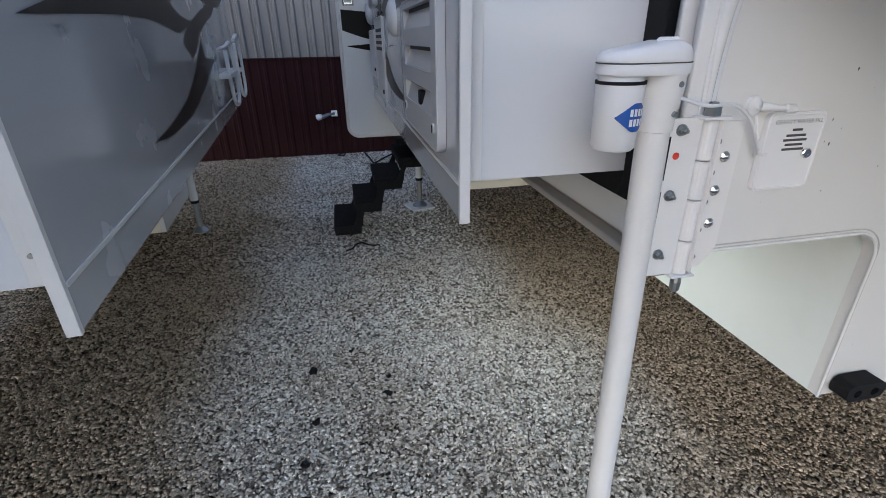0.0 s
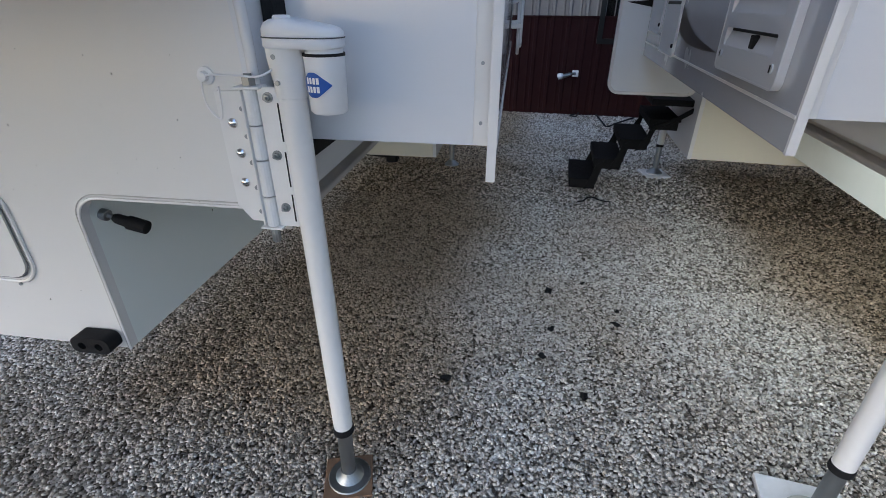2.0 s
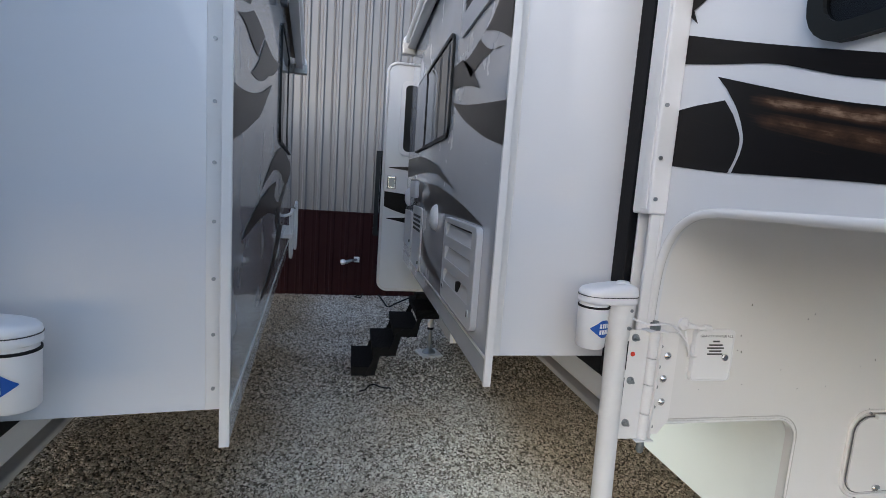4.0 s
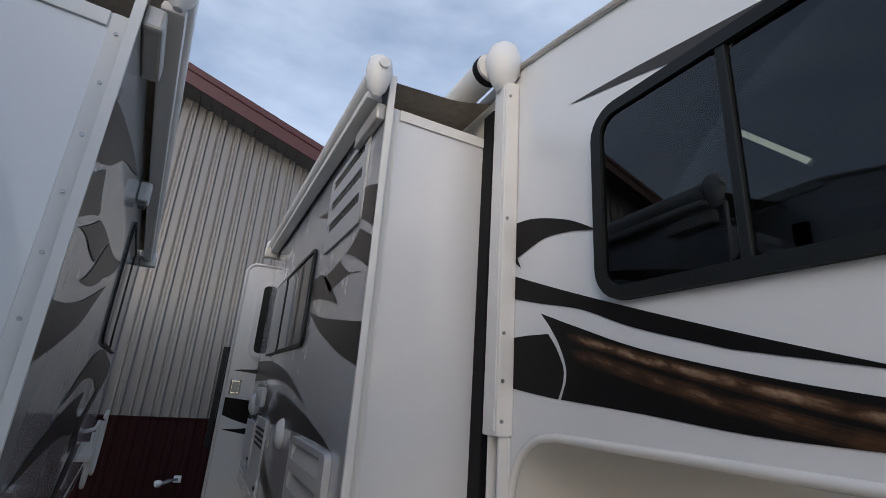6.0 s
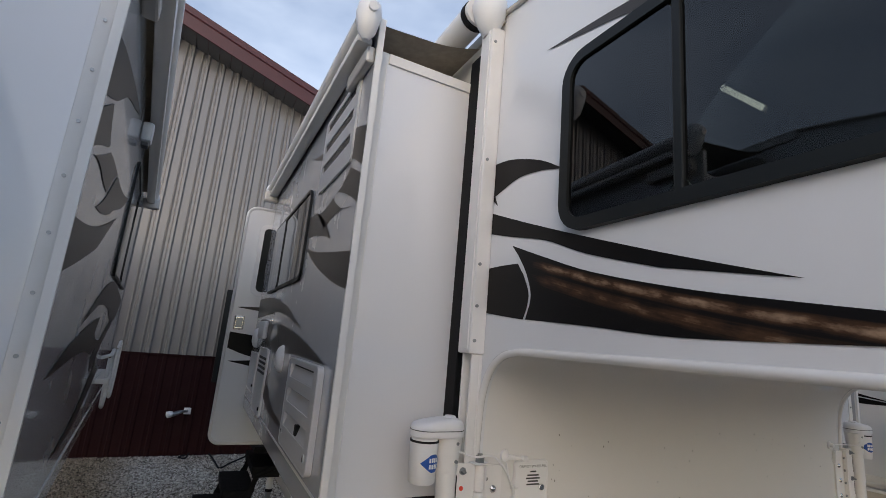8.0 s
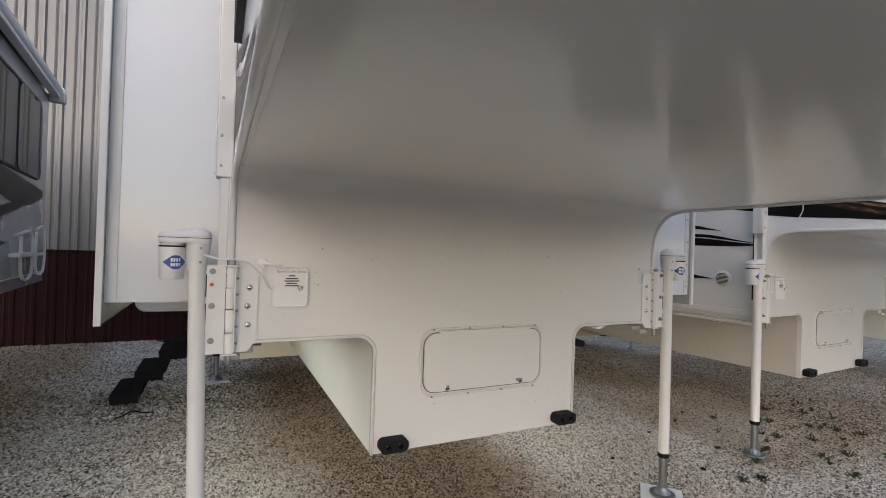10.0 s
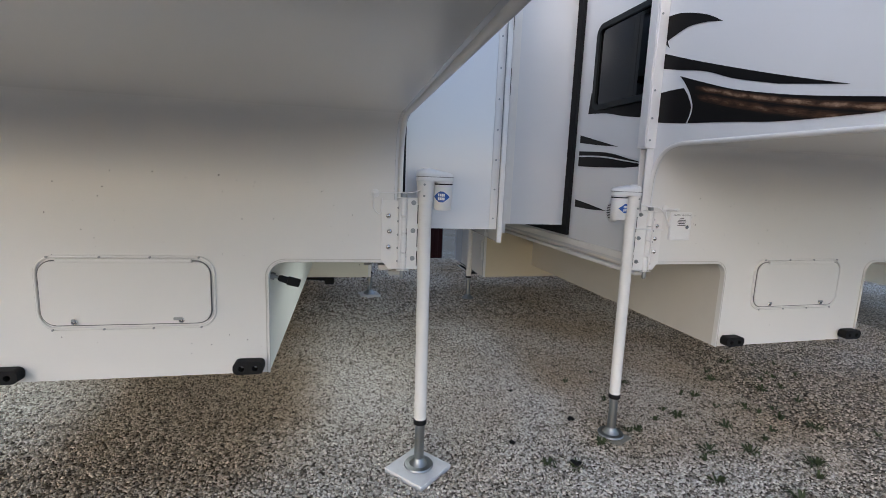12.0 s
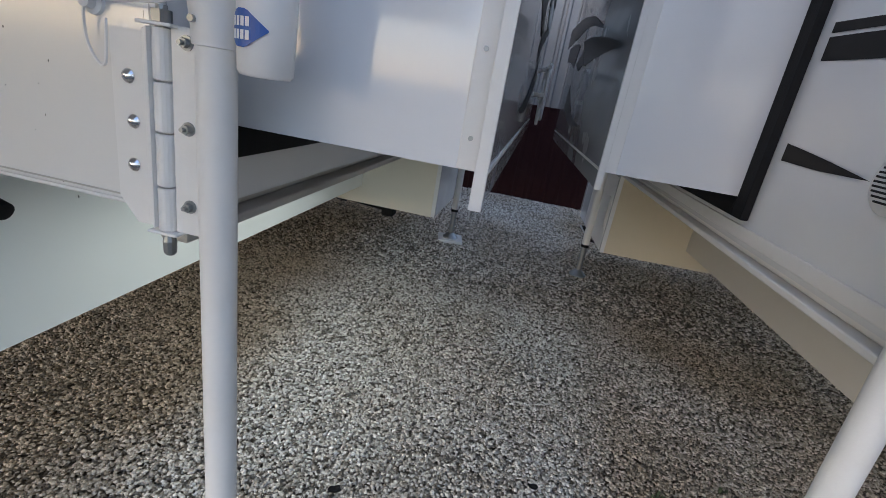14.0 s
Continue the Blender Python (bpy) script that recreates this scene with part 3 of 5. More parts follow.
def camper_body(root, window_sides, tub=MAT_TUB, tub_label="pale greenish white tub side panel", rail=MAT_RAIL, under=MAT_PALEBOX):
    """Shell of the camper: side walls with window openings, moulded front, cab-over, roof, tub and rear box."""
    for s in (-1, 1):
        loops = [SIDE] + [rounded(*w) for w in window_sides.get(s, [])]
        part("side_wall", plate(loops, on_x(s * (HW - 0.03), s), 0.03), MAT_SIDE, root)
    edge = HW - 0.031
    front = [(-edge, ZW), (-TW - 0.08, ZW)] + arc(-TW - 0.08, ZW - 0.08, 0.08, 90, 0, 8)[1:] + [(-TW, ZT), (TW, ZT)] + arc(TW + 0.08, ZW - 0.08, 0.08, 180, 90, 8) + [(edge, ZW), (edge, 1.451), (-edge, 1.451)]
    bm = plate([front], on_y(0.03), 0.03)
    strip = UNDER + NOSE
    prev = None
    for y, z in strip:
        row = [bm.verts.new((x, y, z)) for x in (-HW + 0.0305, 0, HW - 0.0305)]
        if prev:
            for k in range(2):
                bm.faces.new((prev[k], prev[k + 1], row[k + 1], row[k]))
        prev = row
    part("front_cap", bm, MAT_GEL, root, "moulded white fibreglass front and cab-over underside", smooth=True)
    part("roof", box(-HW + 0.031, -0.02, 3.10, HW - 0.031, REAR, 3.142), MAT_GEL, root)
    for s in (-1, 1):
        part("roof_edge", box(s * (HW + 0.001), -0.02, 3.105, s * (HW + 0.012), REAR, 3.16, 0.004), MAT_RAIL, root)
    for s in (-1, 1):
        # moulded bead round the side edge of the cab-over and the front corner
        line = [(s * (HW - 0.004), y, z) for y, z in ([(0.004, ZW + 0.02), (0.004, 1.4)] + UNDER + NOSE[:2])]
        part("edge_bead", add_tube(bmesh.new(), line, 0.013, 10), MAT_GEL, root, smooth=True)
        line = [(s * (HW + 0.006), y, z + 0.01) for y, z in NOSE[6:]]
        part("roof_rail", add_tube(bmesh.new(), line, 0.012, 8), MAT_RAIL, root, smooth=True)
        # bead round the wheel-well cut-out of the front
        line = [(s * x, -0.004, z) for x, z in [(HW - 0.02, ZW + 0.004), (TW + 0.08, ZW + 0.004)] + [(a, b + 0.004) for a, b in arc(TW + 0.08, ZW - 0.08, 0.08, 90, 180, 8)] + [(TW, ZT)]]
        part("opening_bead", add_tube(bmesh.new(), line, 0.0045, 8), MAT_GEL, root, smooth=True)
        # grey line drawn along the bead for its gap shadow
        line = [(s * x, -0.0015, z) for x, z in [(HW - 0.02, ZW + 0.0145), (TW + 0.08, ZW + 0.0145)] + [(a - 0.0105 * (TW + 0.08 - a) / 0.08, b + 0.0145) for a, b in arc(TW + 0.08, ZW - 0.08, 0.08, 90, 180, 8)] + [(TW - 0.0105, ZT)]]
        part("bead_shade", add_tube(bmesh.new(), line, 0.0018, 6), MAT_RAIL, root)
        part("tub_side", box(s * (TW - 0.03), 0.03, ZT, s * TW, BOXY, ZW), tub, root, tub_label)
        part("wing_floor", box(s * TW, 0.031, ZW + 0.003, s * (HW - 0.031), BOXY, ZW + 0.02), MAT_BLACK, root)
        part("wing_rail", merge(box(s * (HW - 0.10), 0.05, ZW - 0.05, s * (HW - 0.031), BOXY, ZW - 0.021, 0.006), box(s * (HW - 0.05), 0.035, ZW - 0.075, s * (HW + 0.012), BOXY, ZW - 0.051, 0.006)), rail, root, "aluminium rail under the wing")
        bm = bmesh.new()
        vs = [bm.verts.new(v) for v in ((s * 1.148, 0.29, ZW - 0.051), (s * 1.148, 0.49, ZW - 0.051), (s * 1.148, 0.412, ZW - 0.098), (s * 1.148, 0.364, ZW - 0.098))]
        f = bm.faces.new(vs)
        r = bmesh.ops.extrude_face_region(bm, geom=[f])
        bmesh.ops.translate(bm, vec=(s * 0.006, 0, 0), verts=[g for g in r["geom"] if isinstance(g, bmesh.types.BMVert)])
        tie = part("tie_down", bm, MAT_TRIM, root, "small white triangular tie-down plate")
        part("eye_bolt", turned(((s * 1.143, 0.388, ZW - 0.074), (s * 1.158, 0.388, ZW - 0.074), (s * 1.165, 0.388, ZW - 0.074)), (0.017, 0.017, 0.009), 14), MAT_CHROME, tie, smooth=True)
    part("tub_floor", box(-TW + 0.031, 0.031, ZT + 0.002, TW - 0.031, BOXY - 0.002, ZT + 0.03), MAT_TUB, root)
    part("rear_box", merge(box(-HW + 0.031, BOXY, BOXZ, HW - 0.031, BOXY + 0.03, ZW), box(-HW + 0.031, BOXY + 0.03, BOXZ, HW - 0.031, REAR, BOXZ + 0.03)), under, root, "cream lower box at the rear")
    part("rear_wall", box(-HW, REAR, BOXZ, HW, REAR + 0.04, 3.15, 0.01), MAT_SIDE, root)
    part("bumper", merge(box(-1.05, REAR + 0.08, 0.40, 1.05, REAR + 0.2, 0.46, 0.01), merge(box(-0.7, BOXY + 0.5, 0.41, -0.65, REAR + 0.1, BOXZ), box(0.65, BOXY + 0.5, 0.41, 0.7, REAR + 0.1, BOXZ))), MAT_BLACKMETAL, root, "black rear bumper frame")


def dome_bolt(parent, p, r):
    """A round-headed carriage bolt, facing forward."""
    x, y, z = p
    part("bolt", turned(((x, y, z), (x, y - 0.002, z), (x, y - 0.006, z), (x, y - 0.0085, z)), (r, r, r * 0.72, r * 0.25), 14), MAT_CHROME, parent, smooth=True)


def bolt(parent, p, r=0.009, material=None):
    """A hex bolt head with a washer, facing forward."""
    x, y, z = p
    bm = cyl((x, y, z), (x, y - 0.003, z), r * 1.5, 14)
    merge(bm, cyl((x, y - 0.003, z), (x, y - 0.012, z), r, 6))
    merge(bm, cyl((x, y - 0.012, z), (x, y - 0.02, z), r * 0.5, 8))
    part("bolt", bm, material or MAT_CHROME, parent)


def bowtie(parent, cx, cy, cz, r, s):
    """The blue diamond sticker on a motor: a curved patch with plain white bars."""
    t = -0.35 * s
    bm = bmesh.new()
    n = 14
    rows = []
    for k in range(n + 1):
        u = -1 + 2 * k / n
        a = t + 0.95 * u
        h = 0.032 * (1 - abs(u)) + 0.001
        if abs(u) < 0.5:
            h = min(h, 0.026)
        rows.append([bm.verts.new((cx + (r + 0.0015) * math.sin(a), cy - (r + 0.0015) * math.cos(a), cz + q * h)) for q in (-1, 0, 1)])
    for a, b in zip(rows, rows[1:]):
        for k in range(2):
            bm.faces.new((a[k], b[k], b[k + 1], a[k + 1]))
    part("label", bm, MAT_BLUE, parent, "blue diamond maker's sticker")
    for row, zz in enumerate((0.009, -0.009)):
        bm = bmesh.new()
        for k in range(4):
            a0 = t - 0.36 + k * 0.19
            a1 = a0 + 0.14
            vs = [bm.verts.new((cx + (r + 0.0028) * math.sin(a), cy - (r + 0.0028) * math.cos(a), cz + z)) for a, z in ((a0, zz - 0.0065), (a1, zz - 0.0065), (a1, zz + 0.0065), (a0, zz + 0.0065))]
            bm.faces.new(vs)
        part("lettering", bm, MAT_LABEL, parent)


def front_jack(root, s, g, strap=False, foot_z=0.0, dot=False, lean=0.012, reach=1.325, hinge=1.204, set_back=0.0):
    """Electric corner jack on a swing-out bracket. g: the ground's height in the camper's frame; lean: how far the foot stands to the east of the head; hinge, set_back: where the swing hinge sits."""
    jx, jy = s * reach, -0.02
    z0 = g + foot_z
    fx = jx + lean
    jack = part("jack", turned(((fx, jy, z0 + 0.265), (jx, jy, 1.455), (jx, jy, 1.46), (jx, jy, 1.52), (jx, jy, 1.54)), (0.0315, 0.0315, 0.032, 0.033, 0.033), 24), MAT_JACK, root, "white electric corner jack", smooth=True)
    # cap: a rounded slab that covers tube and motor
    bm = bmesh.new()
    outline = []
    for k in range(20):
        a = radians(90 + 180 * k / 19)
        outline.append((-0.002 + 0.046 * math.cos(a), 0.046 * math.sin(a)))
    for k in range(20):
        a = radians(-90 + 180 * k / 19)
        outline.append((0.084 + 0.050 * math.cos(a), 0.050 * math.sin(a)))
    layers = []
    for z, k in ((1.488, 0.965), (1.491, 1.0), (1.507, 1.0), (1.5085, 0.985), (1.5105, 0.985), (1.512, 1.0), (1.526, 0.985), (1.537, 0.92), (1.544, 0.78), (1.547, 0.5)):
        layers.append([bm.verts.new((jx + s * (0.05 + (u - 0.05) * k), jy + v * k, z + 0.03 - (0.13 * max(u, 0) * max(z - 1.512, 0) / 0.042))) for u, v in outline])
    for a, b in zip(layers, layers[1:]):
        for i in range(len(outline)):
            bm.faces.new((a[i], a[(i + 1) % len(outline)], b[(i + 1) % len(outline)], b[i]))
    bm.faces.new(layers[0][::-1])
    bm.faces.new(layers[-1])
    part("motor_cap", bm, MAT_PLASTIC, jack, "white plastic motor cap", smooth=True)
    # flared neck under the cap, with a tab for the motor lead
    part("neck", turned(((jx, jy, 1.412), (jx, jy, 1.413), (jx, jy, 1.44), (jx, jy, 1.495), (jx, jy, 1.52)), (0.033, 0.0355, 0.037, 0.0435, 0.0445), 24), MAT_JACK, jack, smooth=True)
    part("cap_seam", add_tube(bmesh.new(), [(jx + s * u * 1.003, jy + v * 1.003, 1.5395) for u, v in outline + outline[:1]], 0.0012, 6), MAT_INK, jack)
    part("cap_plug", cyl((jx, jy, 1.57), (jx, jy, 1.582), 0.02, 14, 0.004), MAT_PLASTIC, jack)
    mx, my = jx + s * 0.086, jy
    part("motor", turned(((mx, my, 1.380), (mx, my, 1.381), (mx, my, 1.387), (mx, my, 1.500), (mx, my, 1.504), (mx, my, 1.510), (mx, my, 1.52)), (0.028, 0.037, 0.042, 0.045, 0.045, 0.042, 0.042), 28), MAT_PLASTIC, jack, "white motor housing", smooth=True)
    part("motor_gasket", cyl((mx, my, 1.503), (mx, my, 1.509), 0.0465, 28), MAT_BLACK, jack)
    bowtie(jack, mx, my, 1.446, 0.0445, s)
    for z in (1.502, 1.448):
        part("screw", cyl((jx + s * -0.012, jy - 0.036, z), (jx + s * -0.012, jy - 0.044, z), 0.0055, 8), MAT_STEEL, jack)
    # swing plate, hinge and wall plate
    hy = jy + set_back
    part("swing_plate", box(jx - s * 0.02, hy - 0.012, 1.085, s * (hinge + 0.018), hy - 0.004, 1.435, 0.002), MAT_JACK, jack)
    hx = s * hinge
    for a, b in ((1.085, 1.165), (1.168, 1.26), (1.263, 1.345), (1.348, 1.43)):
        part("hinge_knuckle", cyl((hx, hy - 0.008, a), (hx, hy - 0.008, b), 0.0165, 16, 0.002), MAT_JACK, jack)
    part("hinge_pin", turned(((hx, hy - 0.008, 1.035), (hx, hy - 0.008, 1.04), (hx, hy - 0.008, 1.062), (hx, hy - 0.008, 1.085)), (0.007, 0.011, 0.012, 0.008), 10), MAT_STEEL, jack)
    part("wall_plate", plate([[(s * (hinge + 0.004), 1.085), (s * (hinge + 0.004), 1.42), (s * (hinge - 0.104), 1.42), (s * (hinge - 0.104), 1.13), (s * (hinge - 0.069), 1.085)]], on_y(-0.001), 0.008), MAT_JACK, jack)
    part("corner_angle", box(s * (hinge - 0.016), -0.03, 1.095, s * (hinge - 0.024), -0.0095, 1.425, 0.002), MAT_JACK, jack)
    part("hinge_flange", box(hx - 0.032, hy - 0.03, 1.431, hx + 0.032, hy + 0.016, 1.4365, 0.002), MAT_JACK, jack)
    part("foot_flange", box(hx - 0.03, hy - 0.028, 1.079, hx + 0.03, hy + 0.014, 1.0845, 0.002), MAT_JACK, jack)
    part("clamp_nut", cyl((hx, hy - 0.008, 1.437), (hx, hy - 0.008, 1.456), 0.0165, 6), MAT_STEEL, jack)
    part("pin_tip", cyl((hx, hy - 0.008, 1.456), (hx, hy - 0.008, 1.463), 0.009, 10), MAT_STEEL, jack)
    part("hinge_leaf", box(hx - s * 0.014, hy - 0.027, 1.09, hx - s * 0.0185, hy - 0.012, 1.428, 0.001), MAT_JACK, jack)
    for z in (1.125, 1.19, 1.255, 1.32, 1.385):
        part("leaf_bolt", cyl((hx - s * 0.025, hy - 0.009, z), (hx - s * 0.025, hy - 0.017, z), 0.006, 8), MAT_STEEL, jack)
    for z in (1.139, 1.276, 1.412):
        bolt(jack, (jx - s * 0.055, hy - 0.012, z), 0.008, MAT_STEEL)
    # dark strips laid on for the shaded slots between the welds of swing plate and tube
    for a, b in ((1.10, 1.175), (1.195, 1.285), (1.31, 1.40)):
        part("weld_gap", box(jx - s * 0.0355, hy - 0.0125, a, jx - s * 0.0315, hy - 0.011, b), MAT_FRAME, jack)
    for z, dx in ((1.193, 0.0), (1.27, 0.004), (1.345, -0.002)):
        dome_bolt(jack, (s * (hinge - 0.069 + dx), -0.009, z), 0.0125)
    if dot:
        part("warning_dot", cyl((jx - s * 0.053, hy - 0.0125, 1.36), (jx - s * 0.053, hy - 0.0135, 1.36), 0.0075, 14), MAT_RED, jack)
    # inner leg and foot
    part("collar", cyl((fx, jy, z0 + 0.243), (fx, jy, z0 + 0.272), 0.0345, 20, 0.003), MAT_BLACK, jack, "black rubber collar")
    part("inner_leg", cyl((fx, jy, z0 + 0.05), (fx, jy, z0 + 0.245), 0.0255, 18), MAT_STEEL, jack, "bare steel inner leg", smooth=True)
    part("foot", turned(((fx, jy, z0 + 0.003), (fx, jy, z0 + 0.010), (fx, jy, z0 + 0.017), (fx, jy, z0 + 0.019), (fx, jy, z0 + 0.034), (fx, jy, z0 + 0.052)), (0.072, 0.078, 0.074, 0.050, 0.036, 0.028), 28), MAT_STEEL, jack, "round zinc steel foot", smooth=True)
    # motor lead: along the cap to a fitting on the front wall
    part("cable", hose(((jx - s * 0.02, jy - 0.03, 1.478), (s * 1.25, jy - 0.045, 1.462), (s * 1.16, -0.04, 1.455), (s * 1.10, -0.03, 1.41), (s * 1.06, -0.012, 1.355), (s * 1.055, -0.004, 1.34)) if s < 0 else ((jx - 0.02, jy - 0.03, 1.478), (1.25, jy - 0.045, 1.462), (1.16, -0.03, 1.458), (1.09, -0.02, 1.452), (1.075, -0.012, 1.40), (1.09, -0.012, 1.365), (1.112, -0.014, 1.36), (1.118, -0.014, 1.43)), 0.0036 if s < 0 else 0.0026, 6), MAT_PLASTIC, jack)
    if s > 0:
        part("lead_fitting", turned(((1.085, 0.0, 1.452), (1.085, -0.006, 1.452), (1.085, -0.008, 1.452), (1.085, -0.022, 1.452), (1.085, -0.024, 1.452)), (0.021, 0.020, 0.012, 0.011, 0.006), 14), MAT_PLASTIC, jack, smooth=True)
    if strap:
        part("strap", hose(((jx - s * 0.04, jy + 0.0, 1.40), (jx, jy - 0.036, 1.345), (s * 1.25, jy - 0.03, 1.33), (s * 1.10, -0.02, 1.325)), 0.004, 6), MAT_PLASTIC, jack)
    return jack


def rear_jack(root, s, g, y=3.65):
    jx = s * 1.235
    jack = part("rear_jack", cyl((jx, y, g + 0.3), (jx, y, 1.35), 0.032, 18), MAT_JACK, root, "white rear corner jack", smooth=True)
    part("inner_leg", cyl((jx, y, g + 0.06), (jx, y, g + 0.3), 0.026, 16), MAT_STEEL, jack)
    part("collar", cyl((jx, y, g + 0.285), (jx, y, g + 0.31), 0.035, 16), MAT_BLACK, jack)
    part("foot", turned(((jx, y, g + 0.018), (jx, y, g + 0.028), (jx, y, g + 0.05), (jx, y, g + 0.07)), (0.075, 0.074, 0.05, 0.028), 24), MAT_STEEL, jack, smooth=True)
    part("bracket", box(jx - s * 0.03, y + 0.0, 0.95, s * HW, y + 0.1, 1.3, 0.004), MAT_JACK, jack)


def words(parent, text, size, m, material, name="lettering"):
    cu = bpy.data.curves.new(name, "FONT")
    cu.body, cu.size, cu.align_x, cu.align_y = text, size, "CENTER", "CENTER"
    tmp = bpy.data.objects.new(name, cu)
    me = bpy.data.meshes.new_from_object(tmp)
    bpy.data.objects.remove(tmp)
    me.materials.clear()
    me.materials.append(material)
    me.transform(m)
    ob = new(name, me)
    ob.parent = parent
    return ob


def front_details(root):
    # water fill door
    door = part("fill_door", plate([rounded(-1.047, 1.262, -0.9, 1.432, 0.014)], on_y(-0.001), 0.012), MAT_PLASTIC, root, "small white water fill door")
    line = [(u, -0.013, v) for u, v in rounded(-1.043, 1.266, -0.904, 1.428, 0.014)]
    part("rim", add_tube(bmesh.new(), line + line[:1], 0.003, 6), MAT_PLASTIC, door)
    words(door, "GRAVITY WATER FILL", 0.0125, pose(-0.968, -0.0135, 1.412, 90), MAT_INK)
    bm = bmesh.new()
    for z, w in ((1.395, 0.025), (1.383, 0.05), (1.373, 0.06), (1.363, 0.045), (1.353, 0.055)):
        add_box(bm, -0.968 - w / 2, -0.0145, z - 0.0025, -0.968 + w / 2, -0.0135, z + 0.0025)
    part("small_print", bm, MAT_INK, door)
    part("lock", cyl((-0.932, -0.013, 1.343), (-0.932, -0.022, 1.343), 0.0115, 16, 0.002), MAT_CHROME, door)
    vent = part("vent_fitting", turned(((-1.085, -0.0, 1.448), (-1.085, -0.007, 1.448), (-1.083, -0.022, 1.448), (-1.06, -0.03, 1.446)), (0.021, 0.019, 0.010, 0.007), 14), MAT_PLASTIC, root, "white water vent fitting")
    part("vent_cap", turned(((-1.065, -0.03, 1.446), (-1.035, -0.031, 1.444), (-1.032, -0.031, 1.444), (-1.012, -0.031, 1.443)), (0.006, 0.006, 0.0095, 0.009), 12), MAT_PLASTIC, vent)
    part("vent_lead", hose(((-1.09, -0.02, 1.43), (-1.085, -0.03, 1.39), (-1.06, -0.022, 1.35), (-1.03, -0.012, 1.345)), 0.003, 6), MAT_PLASTIC, vent)
    # storage hatch
    hatch = part("storage_hatch", plate([rounded(-0.342, 0.832, 0.342, 1.118, 0.06)], on_y(-0.001), 0.012), MAT_GEL, root, "white rounded storage hatch with two latches")
    line = [(u, -0.003, v) for u, v in rounded(-0.358, 0.812, 0.358, 1.138, 0.075, 8)]
    part("rim", add_tube(bmesh.new(), line + line[:1], 0.0065, 8), MAT_GEL, hatch, smooth=True)
    # dark line drawn in for the shade of the hatch joint
    line = [(u, -0.008, v) for u, v in rounded(-0.345, 0.829, 0.345, 1.121, 0.062, 8)]
    part("joint_shade", add_tube(bmesh.new(), line + line[:1], 0.0022, 6), MAT_GREY, hatch)
    part("hinge", box(-0.27, -0.024, 1.114, 0.27, -0.010, 1.132, 0.004), MAT_TRIM, hatch)
    for x in (-0.216, 0.216):
        lock = part("latch", cyl((x, -0.012, 0.847), (x, -0.022, 0.847), 0.013, 16, 0.003), MAT_CHROME, hatch)
        part("tab", box(x - 0.03 if x > 0 else x - 0.006, -0.03, 0.850, x + 0.006 if x > 0 else x + 0.006, -0.02, 0.862, 0.002), MAT_STEEL, lock)
    for x in (-0.3, -0.1, 0.1, 0.3):
        for z in (0.812, 1.138):
            part("screw", cyl((x, -0.015, z), (x, -0.021, z), 0.005, 8), MAT_STEEL, hatch)
    # small splashes of dirt on the moulded front
    bm = bmesh.new()
    for k in range(44):
        x, z = random.uniform(-1.0, 1.05), random.uniform(1.14, 1.6)
        if random.random() < 0.25:
            x, z = random.uniform(-0.57, 0.57), random.uniform(0.68, 0.8)
        r = 0.0009 + 0.0022 * random.random() ** 3
        vs = [bm.verts.new((x + r * math.cos(a), -0.0008, z + r * random.uniform(0.7, 1.6) * math.sin(a))) for a in np.linspace(0, 6.283, 7, endpoint=False)]
        bm.faces.new(vs)
    rng = random.Random(11)
    for k in range(56):
        x, z = rng.uniform(-1.02, 1.02), 1.6 - 0.5 * rng.random() ** 1.6
        r = 0.0008 + 0.0014 * rng.random() ** 2
        tall = rng.uniform(0.9, 2.4)
        bm.faces.new([bm.verts.new((x + r * math.cos(a), -0.0008, z + r * tall * math.sin(a))) for a in np.linspace(0, 6.283, 7, endpoint=False)])
    tagged(part("dirt_specks", bm, MAT_INK, root), kind="stuff")
    # rubber bumpers on the foot of the tub
    for x in (-0.495, 0.505):
        bump = part("bumper_block", plate([rounded(x - 0.068, 0.588, x + 0.068, 0.648, 0.024), [(x - 0.03 + 0.014 * math.cos(a), 0.616 + 0.014 * math.sin(a)) for a in np.linspace(0, 6.283, 12, endpoint=False)], [(x + 0.03 + 0.014 * math.cos(a), 0.616 + 0.014 * math.sin(a)) for a in np.linspace(0, 6.283, 12, endpoint=False)]], on_y(-0.005), 0.055), MAT_BLACK, root, "black rubber bumper block")
        for dx in (-0.03, 0.03):
            part("bolt", cyl((x + dx, -0.006, 0.616), (x + dx, -0.03, 0.616), 0.008, 8), MAT_STEEL, bump)


def decals_on(root, x, s, shapes, lift=0.0025, name="decal"):
    for pts, mat in shapes:
        part(name, plate([pts], on_x(x + s * lift, s), 0.0), mat, root)


def cab_decals():
    """The striped graphics on the side of the cab-over, as (y, z) outlines."""
    small = curve2([(0, 2.493), (-0.12, 2.478), (-0.28, 2.424), (-0.396, 2.359)]) + curve2([(-0.30, 2.383), (-0.17, 2.394), (-0.03, 2.362), (-0.03, 2.362)])[:-1] + curve2([(-0.035, 2.345), (-0.05, 2.318)], 3) + [(0, 2.36)]
    mid = curve2([(0, 2.304), (-0.25, 2.213), (-0.523, 2.12), (-0.78, 2.037), (-1.015, 1.967)]) + curve2([(-0.728, 2.017), (-0.50, 2.08), (-0.327, 2.145), (-0.15, 2.186), (0, 2.223)])
